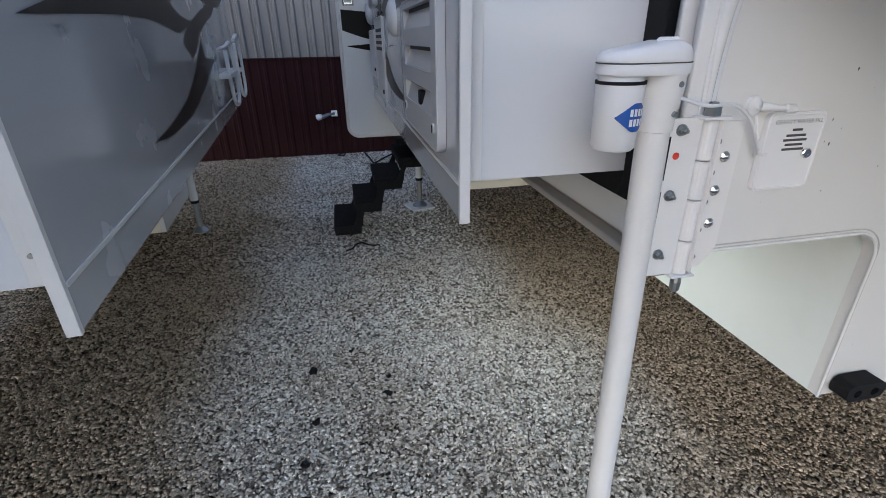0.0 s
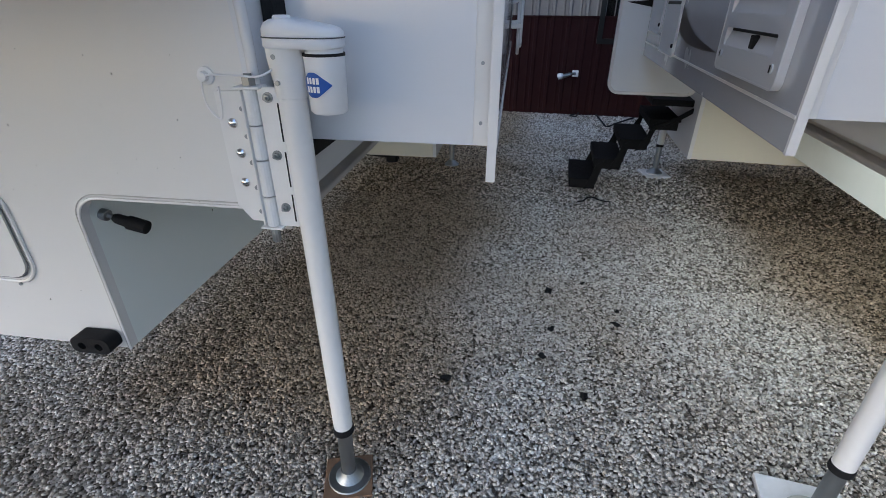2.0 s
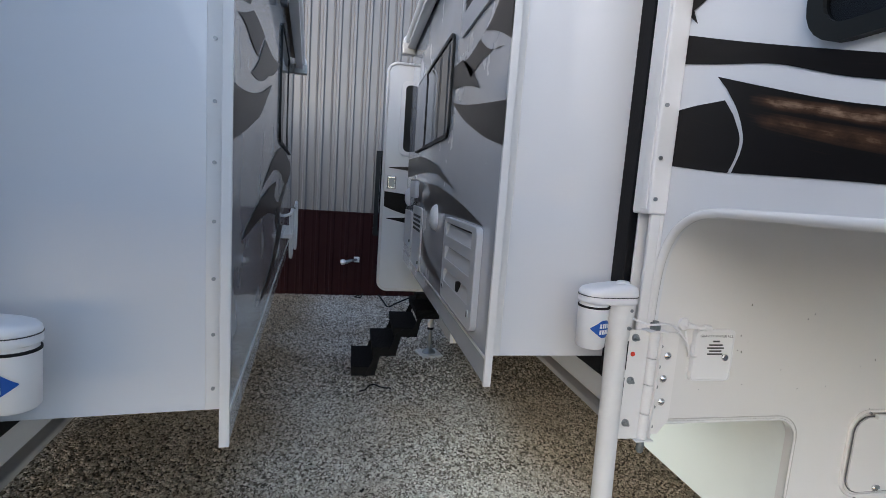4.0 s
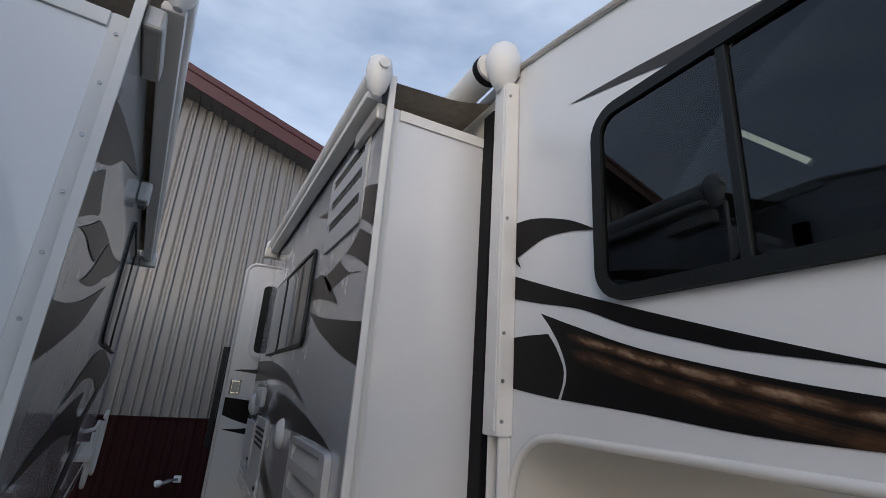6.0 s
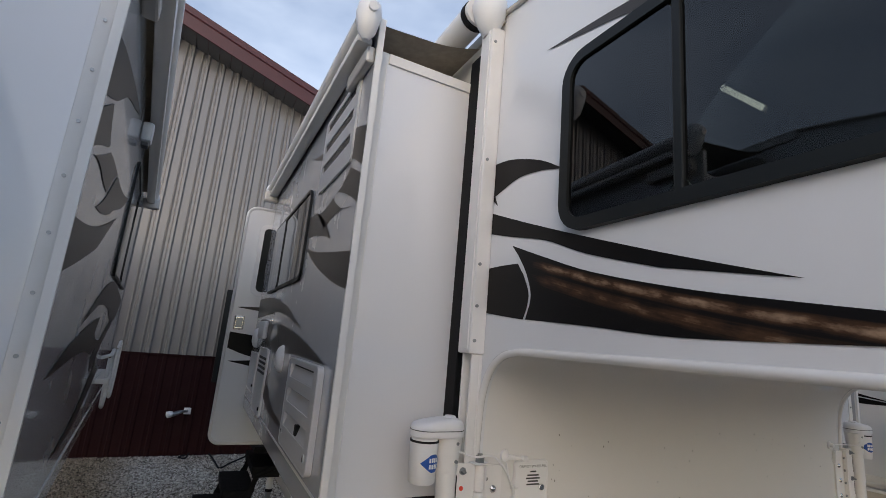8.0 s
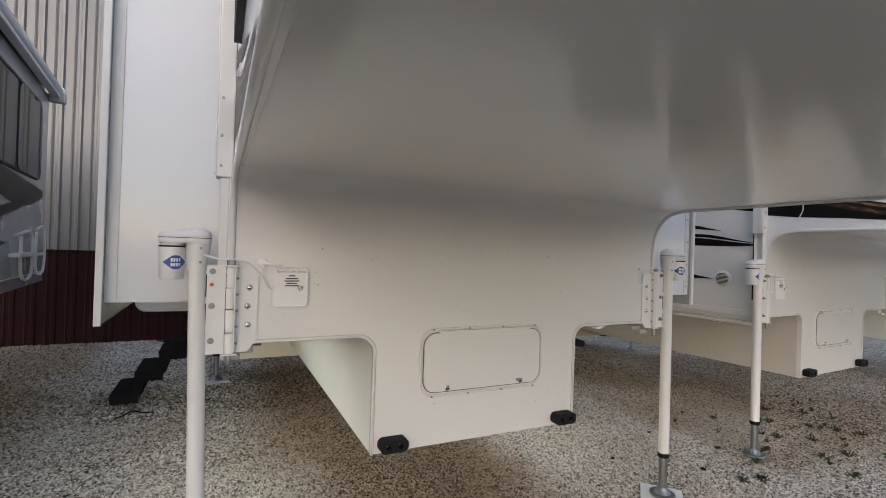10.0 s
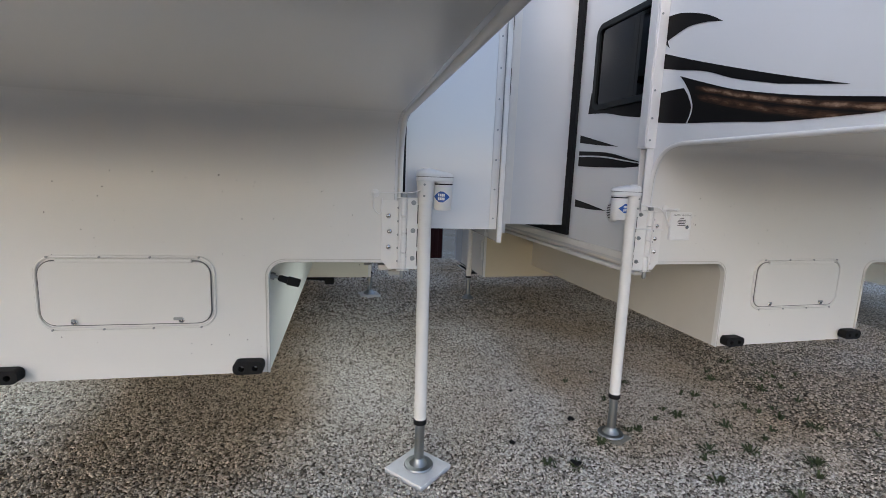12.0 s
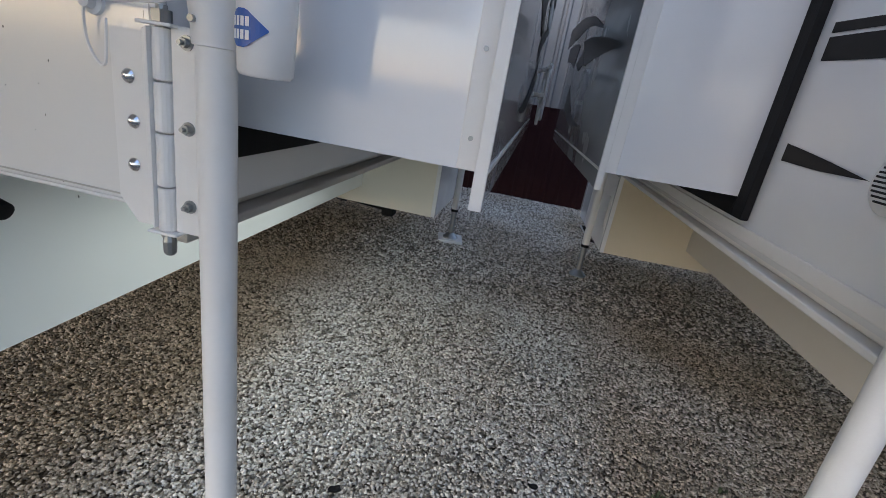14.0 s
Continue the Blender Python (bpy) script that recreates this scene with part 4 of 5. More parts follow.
    big = curve2([(-0.153, 2.155), (-0.32, 2.095), (-0.517, 2.029), (-0.778, 1.967), (-0.998, 1.928), (-1.305, 1.88)]) + curve2([(-1.11, 1.857), (-0.98, 1.858), (-0.752, 1.863), (-0.508, 1.885), (-0.243, 1.905)]) + curve2([(-0.262, 1.95), (-0.264, 1.99), (-0.236, 2.055), (-0.19, 2.117)])
    block = [(0, 2.09)] + curve2([(-0.09, 2.092), (-0.19, 2.089)]) + curve2([(-0.224, 2.048), (-0.254, 1.99), (-0.25, 1.945), (-0.231, 1.905)]) + curve2([(-0.12, 1.917), (0, 1.932)])
    top = curve2([(-0.291, 2.82), (-0.565, 2.786), (-0.98, 2.72), (-1.3, 2.69)]) + curve2([(-1.3, 2.64), (-0.95, 2.69), (-0.735, 2.712), (-0.563, 2.756), (-0.291, 2.818)])[:-1]
    claw = curve2([(-1.222, 2.085), (-1.285, 2.12), (-1.455, 2.14), (-1.705, 2.24)]) + curve2([(-1.705, 2.22), (-1.505, 2.11), (-1.355, 2.08), (-1.275, 2.065), (-1.255, 2.09), (-1.235, 2.065)])
    return [(small, MAT_DECAL), (mid, MAT_DECAL), (big, MAT_DECAL), (block, MAT_DECAL), (top, MAT_DECALGREY), (claw, MAT_DECALGREY)]


def window_on(root, s, x, y0, z0, y1, z1, r, divider=None, label="dark tinted window in a black frame", thick=0.022, rim=0.035):
    """A framed window in a side wall: frame, panes and the bar between them."""
    frame_ob = part("window_frame", plate([rounded(y0, z0, y1, z1, r), rounded(y0 + rim, z0 + rim, y1 - rim, z1 - rim, max(r - rim, 0.01))], on_x(x, s), thick), MAT_FRAME, root, label)
    spans = [(y0 + rim - 0.005, y1 - rim + 0.005)]
    if divider:
        spans = [(y0 + rim - 0.005, divider - 0.006), (divider + 0.006, y1 - rim + 0.005)]
        part("divider", box(x - s * 0.005, divider - 0.012, z0 + 0.03, x + s * (thick - 0.004), divider + 0.012, z1 - 0.03, 0.004), MAT_FRAME, frame_ob)
    for i, (a, b) in enumerate(spans):
        part("pane", plate([rounded(a, z0 + rim - 0.007, b, z1 - rim + 0.007, max(r - rim, 0.015))], on_x(x + s * (0.004 + 0.006 * i), s), 0.003), MAT_GLASS, frame_ob)
    return frame_ob


def slide_out(root, s, xo, y0, y1, z0=1.27, z1=2.945, flange=0.0, skirt=0.085, screws=False):
    """A slide-out room: box, outer panel with a skirt, corner trim, black wall seal."""
    so = part("slide_out", box(s * (HW - 0.2), y0, z0, s * (xo - 0.02), y1, z1), MAT_SLIDE, root, "white slide-out room of the camper")
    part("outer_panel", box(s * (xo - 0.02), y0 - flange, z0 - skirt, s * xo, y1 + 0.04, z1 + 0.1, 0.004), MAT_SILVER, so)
    part("corner_trim", box(s * (xo - 0.062), y0 - 0.0045, z0 + 0.001, s * (xo - 0.021), y0 - 0.0005, z1, 0.0015), MAT_TRIM, so)
    part("edge_trim", box(s * (xo - 0.022), y0 - flange - 0.003, z0 - skirt - 0.001, s * (xo + 0.0025), y0 - flange + 0.01, z1 + 0.1, 0.001), MAT_TRIM, so)
    part("skirt_trim", box(s * xo, y0 - flange + 0.011, z0 + 0.004, s * (xo + 0.004), y1 + 0.03, z0 + 0.014, 0.001), MAT_TRIM, so)
    part("top_trim", box(s * (HW - 0.0), y0 - 0.008, z1 - 0.045, s * (xo - 0.066), y0 - 0.0005, z1, 0.003), MAT_TRIM, so)
    part("seal", merge(box(s * (HW + 0.001), y0 - 0.075, z0 - 0.07, s * (HW + 0.03), y0 - 0.001, z1 + 0.1, 0.004), box(s * (HW + 0.001), y0, z0 - 0.07, s * (HW + 0.03), y1 + 0.06, z0 - 0.002, 0.004)), MAT_BLACK, so, "black rubber slide seal")
    if screws:
        for k in range(11):
            z = z0 + 0.06 + k * (z1 - z0 - 0.12) / 10
            part("screw", cyl((s * (xo - 0.043), y0 - 0.0045, z), (s * (xo - 0.043), y0 - 0.0085, z), 0.0048, 10), MAT_STEEL, so)
    return so


def topper(root, s, xo, y0, y1, z, out=0.055):
    """Slide topper awning: roller, end caps, bracket and fabric back to the wall."""
    x = s * (xo + out)
    aw = part("slide_topper", cyl((x, y0 + 0.05, z), (x, y1, z), 0.038, 18), MAT_TRIM, root, "white slide topper awning roller", smooth=True)
    cap = turned(((x, y0, z + 0.062), (x, y0, z + 0.058), (x, y0, z + 0.04), (x, y0 + 0.0, z + 0.0), (x, y0 + 0.004, z - 0.07), (x, y0 + 0.006, z - 0.10)), (0.008, 0.026, 0.044, 0.05, 0.034, 0.012), 16)
    part("end_cap", cap, MAT_PLASTIC, aw, smooth=True)
    part("cap_button", cyl((x, y0 - 0.056, z + 0.005), (x, y0 - 0.03, z + 0.005), 0.018, 14), MAT_TRIM, aw)
    part("cover", box(x - s * 0.045, y0 + 0.06, z - 0.075, x + s * 0.02, y1 - 0.02, z - 0.040, 0.012), MAT_TRIM, aw, smooth=True)
    part("bracket", box(s * xo, y0 + 0.04, z - 0.16, x - s * 0.02, y0 + 0.32, z - 0.09, 0.01), MAT_RAIL, aw)
    tip = part("far_bracket", box(s * xo, y1 - 0.05, z - 0.12, x + s * 0.06, y1 + 0.02, z - 0.03, 0.012), MAT_RAIL, aw)
    part("far_cap", cyl((x, y1, z), (x, y1 + 0.05, z), 0.05, 16, 0.01), MAT_PLASTIC, aw)
    bm = bmesh.new()
    rows = []
    n = 10
    ny = 40
    for j in range(ny + 1):
        yy = y0 + 0.05 + (y1 - y0 - 0.05) * j / ny
        rows.append([bm.verts.new((x + (s * (HW + 0.01) - x) * k / n, yy + (0.006 * math.sin(9.0 * k / n + 1) if j in (0, ny) else 0), z + 0.03 - 0.03 * math.sin(math.pi * k / n) + 0.06 * k / n)) for k in range(n + 1)])
    for a, b in zip(rows, rows[1:]):
        for k in range(n):
            bm.faces.new((a[k], a[k + 1], b[k + 1], b[k]))
    part("fabric", bm, MAT_FABRIC, aw, "beige topper fabric", smooth=True)
    return aw


def side_awning(root, s):
    """Wall-mounted patio awning: front arm, head casting and the rolled tube behind."""
    x = s * (HW + 0.001)
    arm = part("awning_arm", merge(box(x, -0.02, 1.785, x + s * 0.062, 0.062, 3.07, 0.006), box(x + s * 0.062, -0.012, 1.80, x + s * 0.068, 0.015, 3.05, 0.002)), MAT_TRIM, root, "white folded awning arm on the camper side")
    part("lower_arm", merge(box(x, -0.012, 1.40, x + s * 0.012, 0.055, 1.785, 0.003), merge(box(x + s * 0.012, -0.012, 1.40, x + s * 0.045, -0.002, 1.785, 0.003), box(x + s * 0.012, 0.045, 1.40, x + s * 0.045, 0.055, 1.785, 0.003))), MAT_TRIM, arm)
    # solid black strip put in for the shade behind the arm
    part("shade_strip", box(x + s * 0.001, 0.063, 1.25, x + s * 0.02, 0.075, 3.05), MAT_BLACK, arm)
    hx = x + s * 0.055
    part("head", turned(((hx - s * 0.01, 0.02, 3.05), (hx, 0.015, 3.08), (hx + s * 0.005, 0.01, 3.12), (hx + s * 0.005, 0.015, 3.17), (hx, 0.02, 3.225), (hx, 0.022, 3.258), (hx, 0.024, 3.268)), (0.034, 0.048, 0.064, 0.074, 0.060, 0.030, 0.004), 20), MAT_PLASTIC, arm, "white awning head casting", smooth=True)
    part("roller", cyl((hx + s * 0.03, 0.06, 3.17), (hx + s * 0.03, 3.8, 3.17), 0.06, 20), MAT_TRIM, arm, smooth=True)
    part("roller_ring", cyl((hx + s * 0.03, 0.075, 3.17), (hx + s * 0.03, 0.105, 3.17), 0.064, 20), MAT_BLACK, arm)
    for z in (1.83, 1.95, 2.1, 2.5, 3.0):
        part("screw", cyl((x + s * 0.045, -0.0205, z), (x + s * 0.045, -0.025, z), 0.006, 10), MAT_STEEL, arm)


def jack_pad(cx, cy, size, turn, label="white square board under a jack foot", mat=MAT_PAD, h=0.018):
    p = part("jack_pad", box(-size / 2, -size / 2, -0.01, size / 2, size / 2, h, 0.003), mat)
    p.matrix_world = pose(cx, cy, 0, 0, 0, turn)
    tagged(p, label, "jack pad", "pads under the jacks")


# middle camper, seen from its front and both sides
C2 = thing("truck_camper", pose(2.022, 0.858, 0), "white truck camper with black and bronze graphics, standing on four jacks", "camper", "campers in the row")
camper_body(C2, {-1: [(-1.225, 2.148, -0.40, 2.712, 0.09)]})
front_details(C2)
front_jack(C2, -1, 0, foot_z=0.018, dot=True, lean=0.026)
front_jack(C2, 1, 0, foot_z=0.018, hinge=1.222, set_back=0.016)
rear_jack(C2, -1, 0.0)
rear_jack(C2, 1, 0.0)
side_awning(C2, -1)
decals_on(C2, -HW, -1, cab_decals())
window_on(C2, -1, -HW, -1.225, 2.148, -0.40, 2.712, 0.09, -0.789)
L2 = slide_out(C2, -1, 1.679, 0.195, 2.75, z1=2.925, flange=0.053)
topper(C2, -1, 1.679, 0.12, 2.72, 3.0)
R2 = slide_out(C2, 1, 1.769, 0.155, 3.0, skirt=0.067, flange=0.03, screws=True)
topper(C2, 1, 1.769, 0.12, 3.0, 3.03)

for sx in (-1.07, 1.07):
    strip = part("light_strip", box(sx - 0.02, 0.33, ZW - 0.0795, sx + 0.02, 1.87, ZW - 0.076, 0.001), MAT_PLASTIC, C2, "slim lit light strip under the wing")
    part("lens", box(sx - 0.012, 0.35, ZW - 0.0812, sx + 0.012, 1.85, ZW - 0.0796), MAT_TUBE, strip)

# camper beside the start of the walk
C1 = thing("truck_camper", pose(-2.148, 0.54, -0.07, 0, 0, 5.2), "white truck camper with grey graphics on its slide-out, on jacks", "camper", "campers in the row")
camper_body(C1, {})
front_details(C1)
front_jack(C1, 1, 0.07, reach=1.302)
front_jack(C1, -1, 0.07)
rear_jack(C1, 1, 0.07)
rear_jack(C1, -1, 0.07)
R1 = slide_out(C1, 1, 1.77, 0.15, 3.68, z1=2.845, skirt=0.085, flange=0.04, screws=True)
topper(C1, 1, 1.77, 0.10, 3.72, 3.0, 0.07)

# third camper, with a set-back slide-out
C3 = thing("truck_camper", pose(5.89, 1.085, -0.04, 0, 0, 3), "white truck camper with side window and black spiked graphics", "camper", "campers in the row")
camper_body(C3, {-1: [(0.06, 2.07, 0.66, 2.63, 0.07)]}, MAT_TUBGREY, "grey-beige tub side panel", MAT_TRIM, MAT_CREAM)
front_details(C3)
front_jack(C3, -1, 0.04, strap=True, foot_z=0.010)
front_jack(C3, 1, 0.04)
rear_jack(C3, -1, 0.04, 3.2)
rear_jack(C3, 1, 0.04, 3.2)
side_awning(C3, -1)
decals_on(C3, -HW, -1, cab_decals())
window_on(C3, -1, -HW, 0.06, 2.07, 0.66, 2.63, 0.07, label="dark tinted window behind the awning arm")
L3 = slide_out(C3, -1, 1.73, 0.93, 3.0, z0=1.25, flange=0.012, skirt=0.065)

# a further camper beyond the third
C4 = thing("truck_camper", pose(9.75, 1.35, -0.07, 0, 0, 3), "white truck camper standing on jacks beyond the others", "camper", "campers in the row")
camper_body(C4, {})
front_details(C4)
front_jack(C4, -1, 0.07)
front_jack(C4, 1, 0.07)
rear_jack(C4, -1, 0.07)
rear_jack(C4, 1, 0.07)
decals_on(C4, -HW, -1, cab_decals())

jack_pad(0.722, 0.845, 0.27, -4)
jack_pad(3.356, 0.838, 0.25, 42)
jack_pad(0.787, 4.508, 0.24, 14)
jack_pad(3.257, 4.508, 0.24, 12)
jack_pad(4.595, 0.975, 0.15, 28, "weathered grey-brown board under a jack foot", MAT_GREYBOARD, 0.011)
jack_pad(-0.84, 0.635, 0.17, 20, "rusty brown board under a jack foot", MAT_WOOD, 0.012)


# ---- fittings on the slide-outs ----
def louvre_hatch(parent, s, x, y0, z0, y1, z1, rows, label):
    """A vent door with recessed louvres, a dark strip for the shade above each and two turn latches."""
    holes = []
    dz = (z1 - z0 - 0.06) / rows
    for k in range(rows):
        zc = z0 + 0.06 + dz * (k + 0.5)
        holes.append((y0 + 0.07, zc - 0.030, y1 - 0.05, zc + 0.030))
    h = part("vent_door", plate([rounded(y0, z0, y1, z1, 0.03)] + [rounded(*q, 0.008, 3) for q in holes], on_x(x + s * 0.001, s), 0.022), MAT_HATCH_SHADED, parent, label)
    line = [(x + s * 0.021, a, b) for a, b in rounded(y0 + 0.003, z0 + 0.003, y1 - 0.003, z1 - 0.003, 0.03)]
    part("rim", add_tube(bmesh.new(), line + line[:1], 0.004, 6), MAT_HATCH_SHADED, h)
    for a, b, c, d in holes:
        bm = bmesh.new()
        vs = [bm.verts.new(v) for v in ((x + s * 0.019, a, b), (x + s * 0.019, c, b), (x + s * 0.003, c, d - 0.012), (x + s * 0.003, a, d - 0.012))]
        bm.faces.new(vs)
        r = bmesh.ops.extrude_face_region(bm, geom=list(bm.faces))
        bmesh.ops.translate(bm, vec=(0, 0, 0.003), verts=[g for g in r["geom"] if isinstance(g, bmesh.types.BMVert)])
        part("louvre", bm, MAT_HATCH_SHADED, h)
        # dark strip stands in for the shadow line under the recess top
        part("recess_shade", box(x + s * 0.0015, a, d - 0.014, x + s * 0.004, c, d), MAT_FRAME, h)
    for y in (y0 + 0.05, y1 - 0.05):
        lt = part("latch", cyl((x + s * 0.022, y, z0 + 0.055), (x + s * 0.027, y, z0 + 0.055), 0.014, 12), MAT_HATCH_SHADED, h)
        part("slot", box(x + s * 0.0275, y - 0.003, z0 + 0.045, x + s * 0.029, y + 0.003, z0 + 0.065), MAT_FRAME, lt)
    part("stop_block", box(x + s * 0.006, y0 + 0.25, z0 + 0.09, x + s * 0.024, y0 + 0.28, z0 + 0.13, 0.003), MAT_BLACK, h, "small black rubber stop in a louvre")
    return h


def slot_vent(parent, s, x, y0, z0, y1, z1, label):
    """The upper refrigerator vent: a moulded cover with dark slotted grilles."""
    holes = []
    for k in range(3):
        zc = z1 - 0.05 - 0.11 * k
        holes.append((y0 + 0.05, zc - 0.022, y1 - 0.05, zc + 0.022))
    h = part("upper_vent", plate([rounded(y0, z0, y1, z1, 0.03)] + [rounded(*q, 0.008, 3) for q in holes], on_x(x + s * 0.001, s), 0.009), MAT_HATCH_SHADED, parent, label)
    for a, b, c, d in holes:
        part("grille_back", box(x + s * 0.002, a, b, x + s * 0.004, c, d), MAT_FRAME, h)
        bm = bmesh.new()
        n = int((c - a) / 0.022)
        for i in range(n):
            yy = a + (i + 0.5) * (c - a) / n
            add_box(bm, min(x + s * 0.004, x + s * 0.007), yy - 0.0025, b, max(x + s * 0.004, x + s * 0.007), yy + 0.0025, d)
        tagged(part("grille_mesh", bm, MAT_GREY, h), kind="stuff")
    return h


def access_door(parent, s, x, y0, z0, y1, z1, slots=0, name="access_door", label="small white access door with a lock"):
    h = part(name, plate([rounded(y0, z0, y1, z1, 0.015)], on_x(x + s * 0.001, s), 0.012), MAT_PLASTIC, parent, label)
    line = [(x + s * 0.012, a, b) for a, b in rounded(y0, z0, y1, z1, 0.015)]
    part("rim", add_tube(bmesh.new(), line + line[:1], 0.006, 6), MAT_TRIM, h)
    part("lock", cyl((x + s * 0.012, y0 + 0.03, z0 + 0.05), (x + s * 0.022, y0 + 0.03, z0 + 0.05), 0.011, 12, 0.002), MAT_BLACK, h)
    for k in range(slots):
        zc = z1 - 0.06 - 0.03 * k
        part("slot", box(x + s * 0.0125, y0 + 0.03, zc - 0.008, x + s * 0.015, y1 - 0.03, zc + 0.008), MAT_FRAME, h)
    return h


def dome(parent, s, x, y, z, ry, rz, name, label):
    bm = bmesh.new()
    rings = []
    for k, d in ((1.0, 0.0), (0.97, 0.012), (0.8, 0.026), (0.45, 0.036)):
        rings.append([bm.verts.new((x + s * (0.001 + d), y + ry * k * math.cos(a), z + rz * k * math.sin(a))) for a in np.linspace(0, 2 * math.pi, 24, endpoint=False)])
    for a, b in zip(rings, rings[1:]):
        for i in range(24):
            bm.faces.new((a[i], a[(i + 1) % 24], b[(i + 1) % 24], b[i]))
    bm.faces.new(rings[-1])
    return part(name, bm, MAT_PLASTIC, parent, label, smooth=True)


def blade(corners, steps=8):
    """A sharp-cornered outline with bowed sides: each corner is (y, z, outward bow of the side that follows it)."""
    out = []
    n = len(corners)
    area = sum(corners[k][0] * corners[(k + 1) % n][1] - corners[(k + 1) % n][0] * corners[k][1] for k in range(n))
    for k, (y0, z0, bow) in enumerate(corners):
        y1, z1, _ = corners[(k + 1) % n]
        b = -bow if area > 0 else bow
        cy, cz = (y0 + y1) / 2 - b * (z1 - z0), (z0 + z1) / 2 + b * (y1 - y0)
        for t in range(steps if bow else 1):
            u = t / steps
            out.append(((1 - u) ** 2 * y0 + 2 * u * (1 - u) * cy + u * u * y1, (1 - u) ** 2 * z0 + 2 * u * (1 - u) * cz + u * u * z1))
    return out


def left_slide_decals():
    grey, dark = MAT_DECALGREY, MAT_DECALDARK
    return [
        (curve2([(0.142, 2.577), (0.346, 2.636), (0.796, 2.707), (1.181, 2.777)]) + curve2([(0.93, 2.695), (0.659, 2.632), (0.325, 2.508), (0.142, 2.421)]), dark),
        (blade([(0.303, 2.460, 0), (0.142, 2.388, 0), (0.142, 2.276, -0.06), (0.475, 2.400, -0.16)]), dark),
        (blade([(0.537, 2.390, -0.14), (0.213, 2.278, -0.12), (0.655, 2.272, -0.06), (0.815, 2.372, -0.08)]), dark),
        (blade([(0.835, 2.387, 0.10), (0.491, 2.201, -0.05), (1.005, 2.290, -0.05), (1.03, 2.399, 0.0)]), grey),
        (curve2([(1.012, 2.235), (0.80, 2.190), (0.60, 2.158), (0.35, 2.125), (0.142, 2.10)]) + curve2([(0.142, 1.963), (0.35, 2.005), (0.55, 2.06), (0.74, 2.12), (0.90, 2.185)]), grey),
        (curve2([(2.75, 2.05), (2.015, 2.03), (1.40, 1.958), (1.10, 1.89), (0.826, 1.821)]) + curve2([(1.05, 1.855), (1.282, 1.893), (1.60, 1.918), (1.963, 1.916), (2.75, 1.897)]), grey),
        (curve2([(1.627, 1.847), (1.258, 1.831), (0.738, 1.773), (0.287, 1.697)]) + curve2([(0.606, 1.703), (1.0, 1.70), (1.30, 1.682)]) + curve2([(1.40, 1.72), (1.50, 1.79)]), dark),
        (blade([(1.52, 1.783, 0), (1.37, 1.70, 0), (1.62, 1.673, 0), (1.80, 1.728, -0.05)]), grey),
        (curve2([(1.88, 1.60), (1.62, 1.48), (1.368, 1.405), (0.961, 1.361)]) + curve2([(1.18, 1.352), (1.52, 1.362), (1.88, 1.44)]), dark),
        (blade([(1.78, 1.84, 0.05), (2.5, 1.88, 0), (2.5, 1.78, -0.06), (1.9, 1.70, -0.10)]), dark),
    ]


def right_slide_decals():
    grey, dark = MAT_DECALGREY, MAT_DECALDARK
    return [
        (curve2([(0.112, 2.596), (0.333, 2.654), (0.80, 2.75), (1.255, 2.819)]) + curve2([(0.92, 2.722), (0.605, 2.632), (0.35, 2.51), (0.112, 2.428)]), grey),
        (blade([(0.112, 2.392, 0), (0.298, 2.479, -0.12), (0.435, 2.393, 0), (0.40, 2.375, -0.03), (0.112, 2.285, 0)]), dark),
        (blade([(0.166, 2.279, -0.03), (0.49, 2.388, 0.03), (0.865, 2.413, -0.08), (0.645, 2.288, 0.02), (0.43, 2.288, -0.08)]), grey),
        (blade([(0.885, 2.413, -0.05), (1.74, 2.518, 0.06), (1.04, 2.308, 0.08), (0.454, 2.198, -0.05), (0.672, 2.285, 0)]), grey),
        (curve2([(0.112, 2.102), (0.365, 2.125), (0.65, 2.17), (0.95, 2.235), (1.26, 2.314)]) + curve2([(1.0, 2.21), (0.753, 2.11), (0.55, 2.06), (0.305, 2.005), (0.112, 1.968)]), grey),
        (curve2([(0.84, 1.834), (1.34, 1.967), (1.75, 2.045), (2.28, 2.085), (2.9, 2.06), (3.6, 2.02)]) + curve2([(3.6, 1.96), (3.1, 1.86), (2.5, 1.856), (2.2, 1.91), (1.78, 1.93), (1.40, 1.921)]), grey),
        (curve2([(0.27, 1.70), (0.55, 1.757), (0.85, 1.80), (1.25, 1.842), (1.68, 1.868)]) + curve2([(1.55, 1.79), (1.70, 1.755), (2.02, 1.74)]) + curve2([(1.60, 1.685), (1.20, 1.72), (0.80, 1.722)]), dark),
        (curve2([(1.66, 1.65), (1.75, 1.69), (2.04, 1.755), (2.6, 1.85), (3.1, 1.91)]) + curve2([(2.75, 1.80), (2.25, 1.715), (1.95, 1.62), (1.80, 1.58)]), grey),
        (curve2([(0.84, 1.379), (1.15, 1.40), (1.48, 1.445), (1.85, 1.55), (2.138, 1.662)]) + curve2([(2.15, 1.575), (2.5, 1.555)]) + curve2([(2.2, 1.49), (1.98, 1.45), (1.51, 1.375), (1.10, 1.36)]), dark),
    ]


def left_slide_fittings(so, x):
    s = -1
    decals_on(so, x, s, left_slide_decals())
    louvre_hatch(so, s, x, 0.288, 1.318, 0.88, 1.692, 3, "white refrigerator vent door with three louvres")
    slot_vent(so, s, x, 0.30, 2.485, 0.875, 2.872, "white upper vent with slotted grilles")
    window_on(so, s, x, 1.03, 2.072, 2.33, 2.575, 0.07, 1.85, label="slide-out window in a dark frame", thick=0.012, rim=0.02)
    access_door(so, s, x, 1.73, 1.275, 2.14, 1.685, 4, label="white access door with black vent slots")
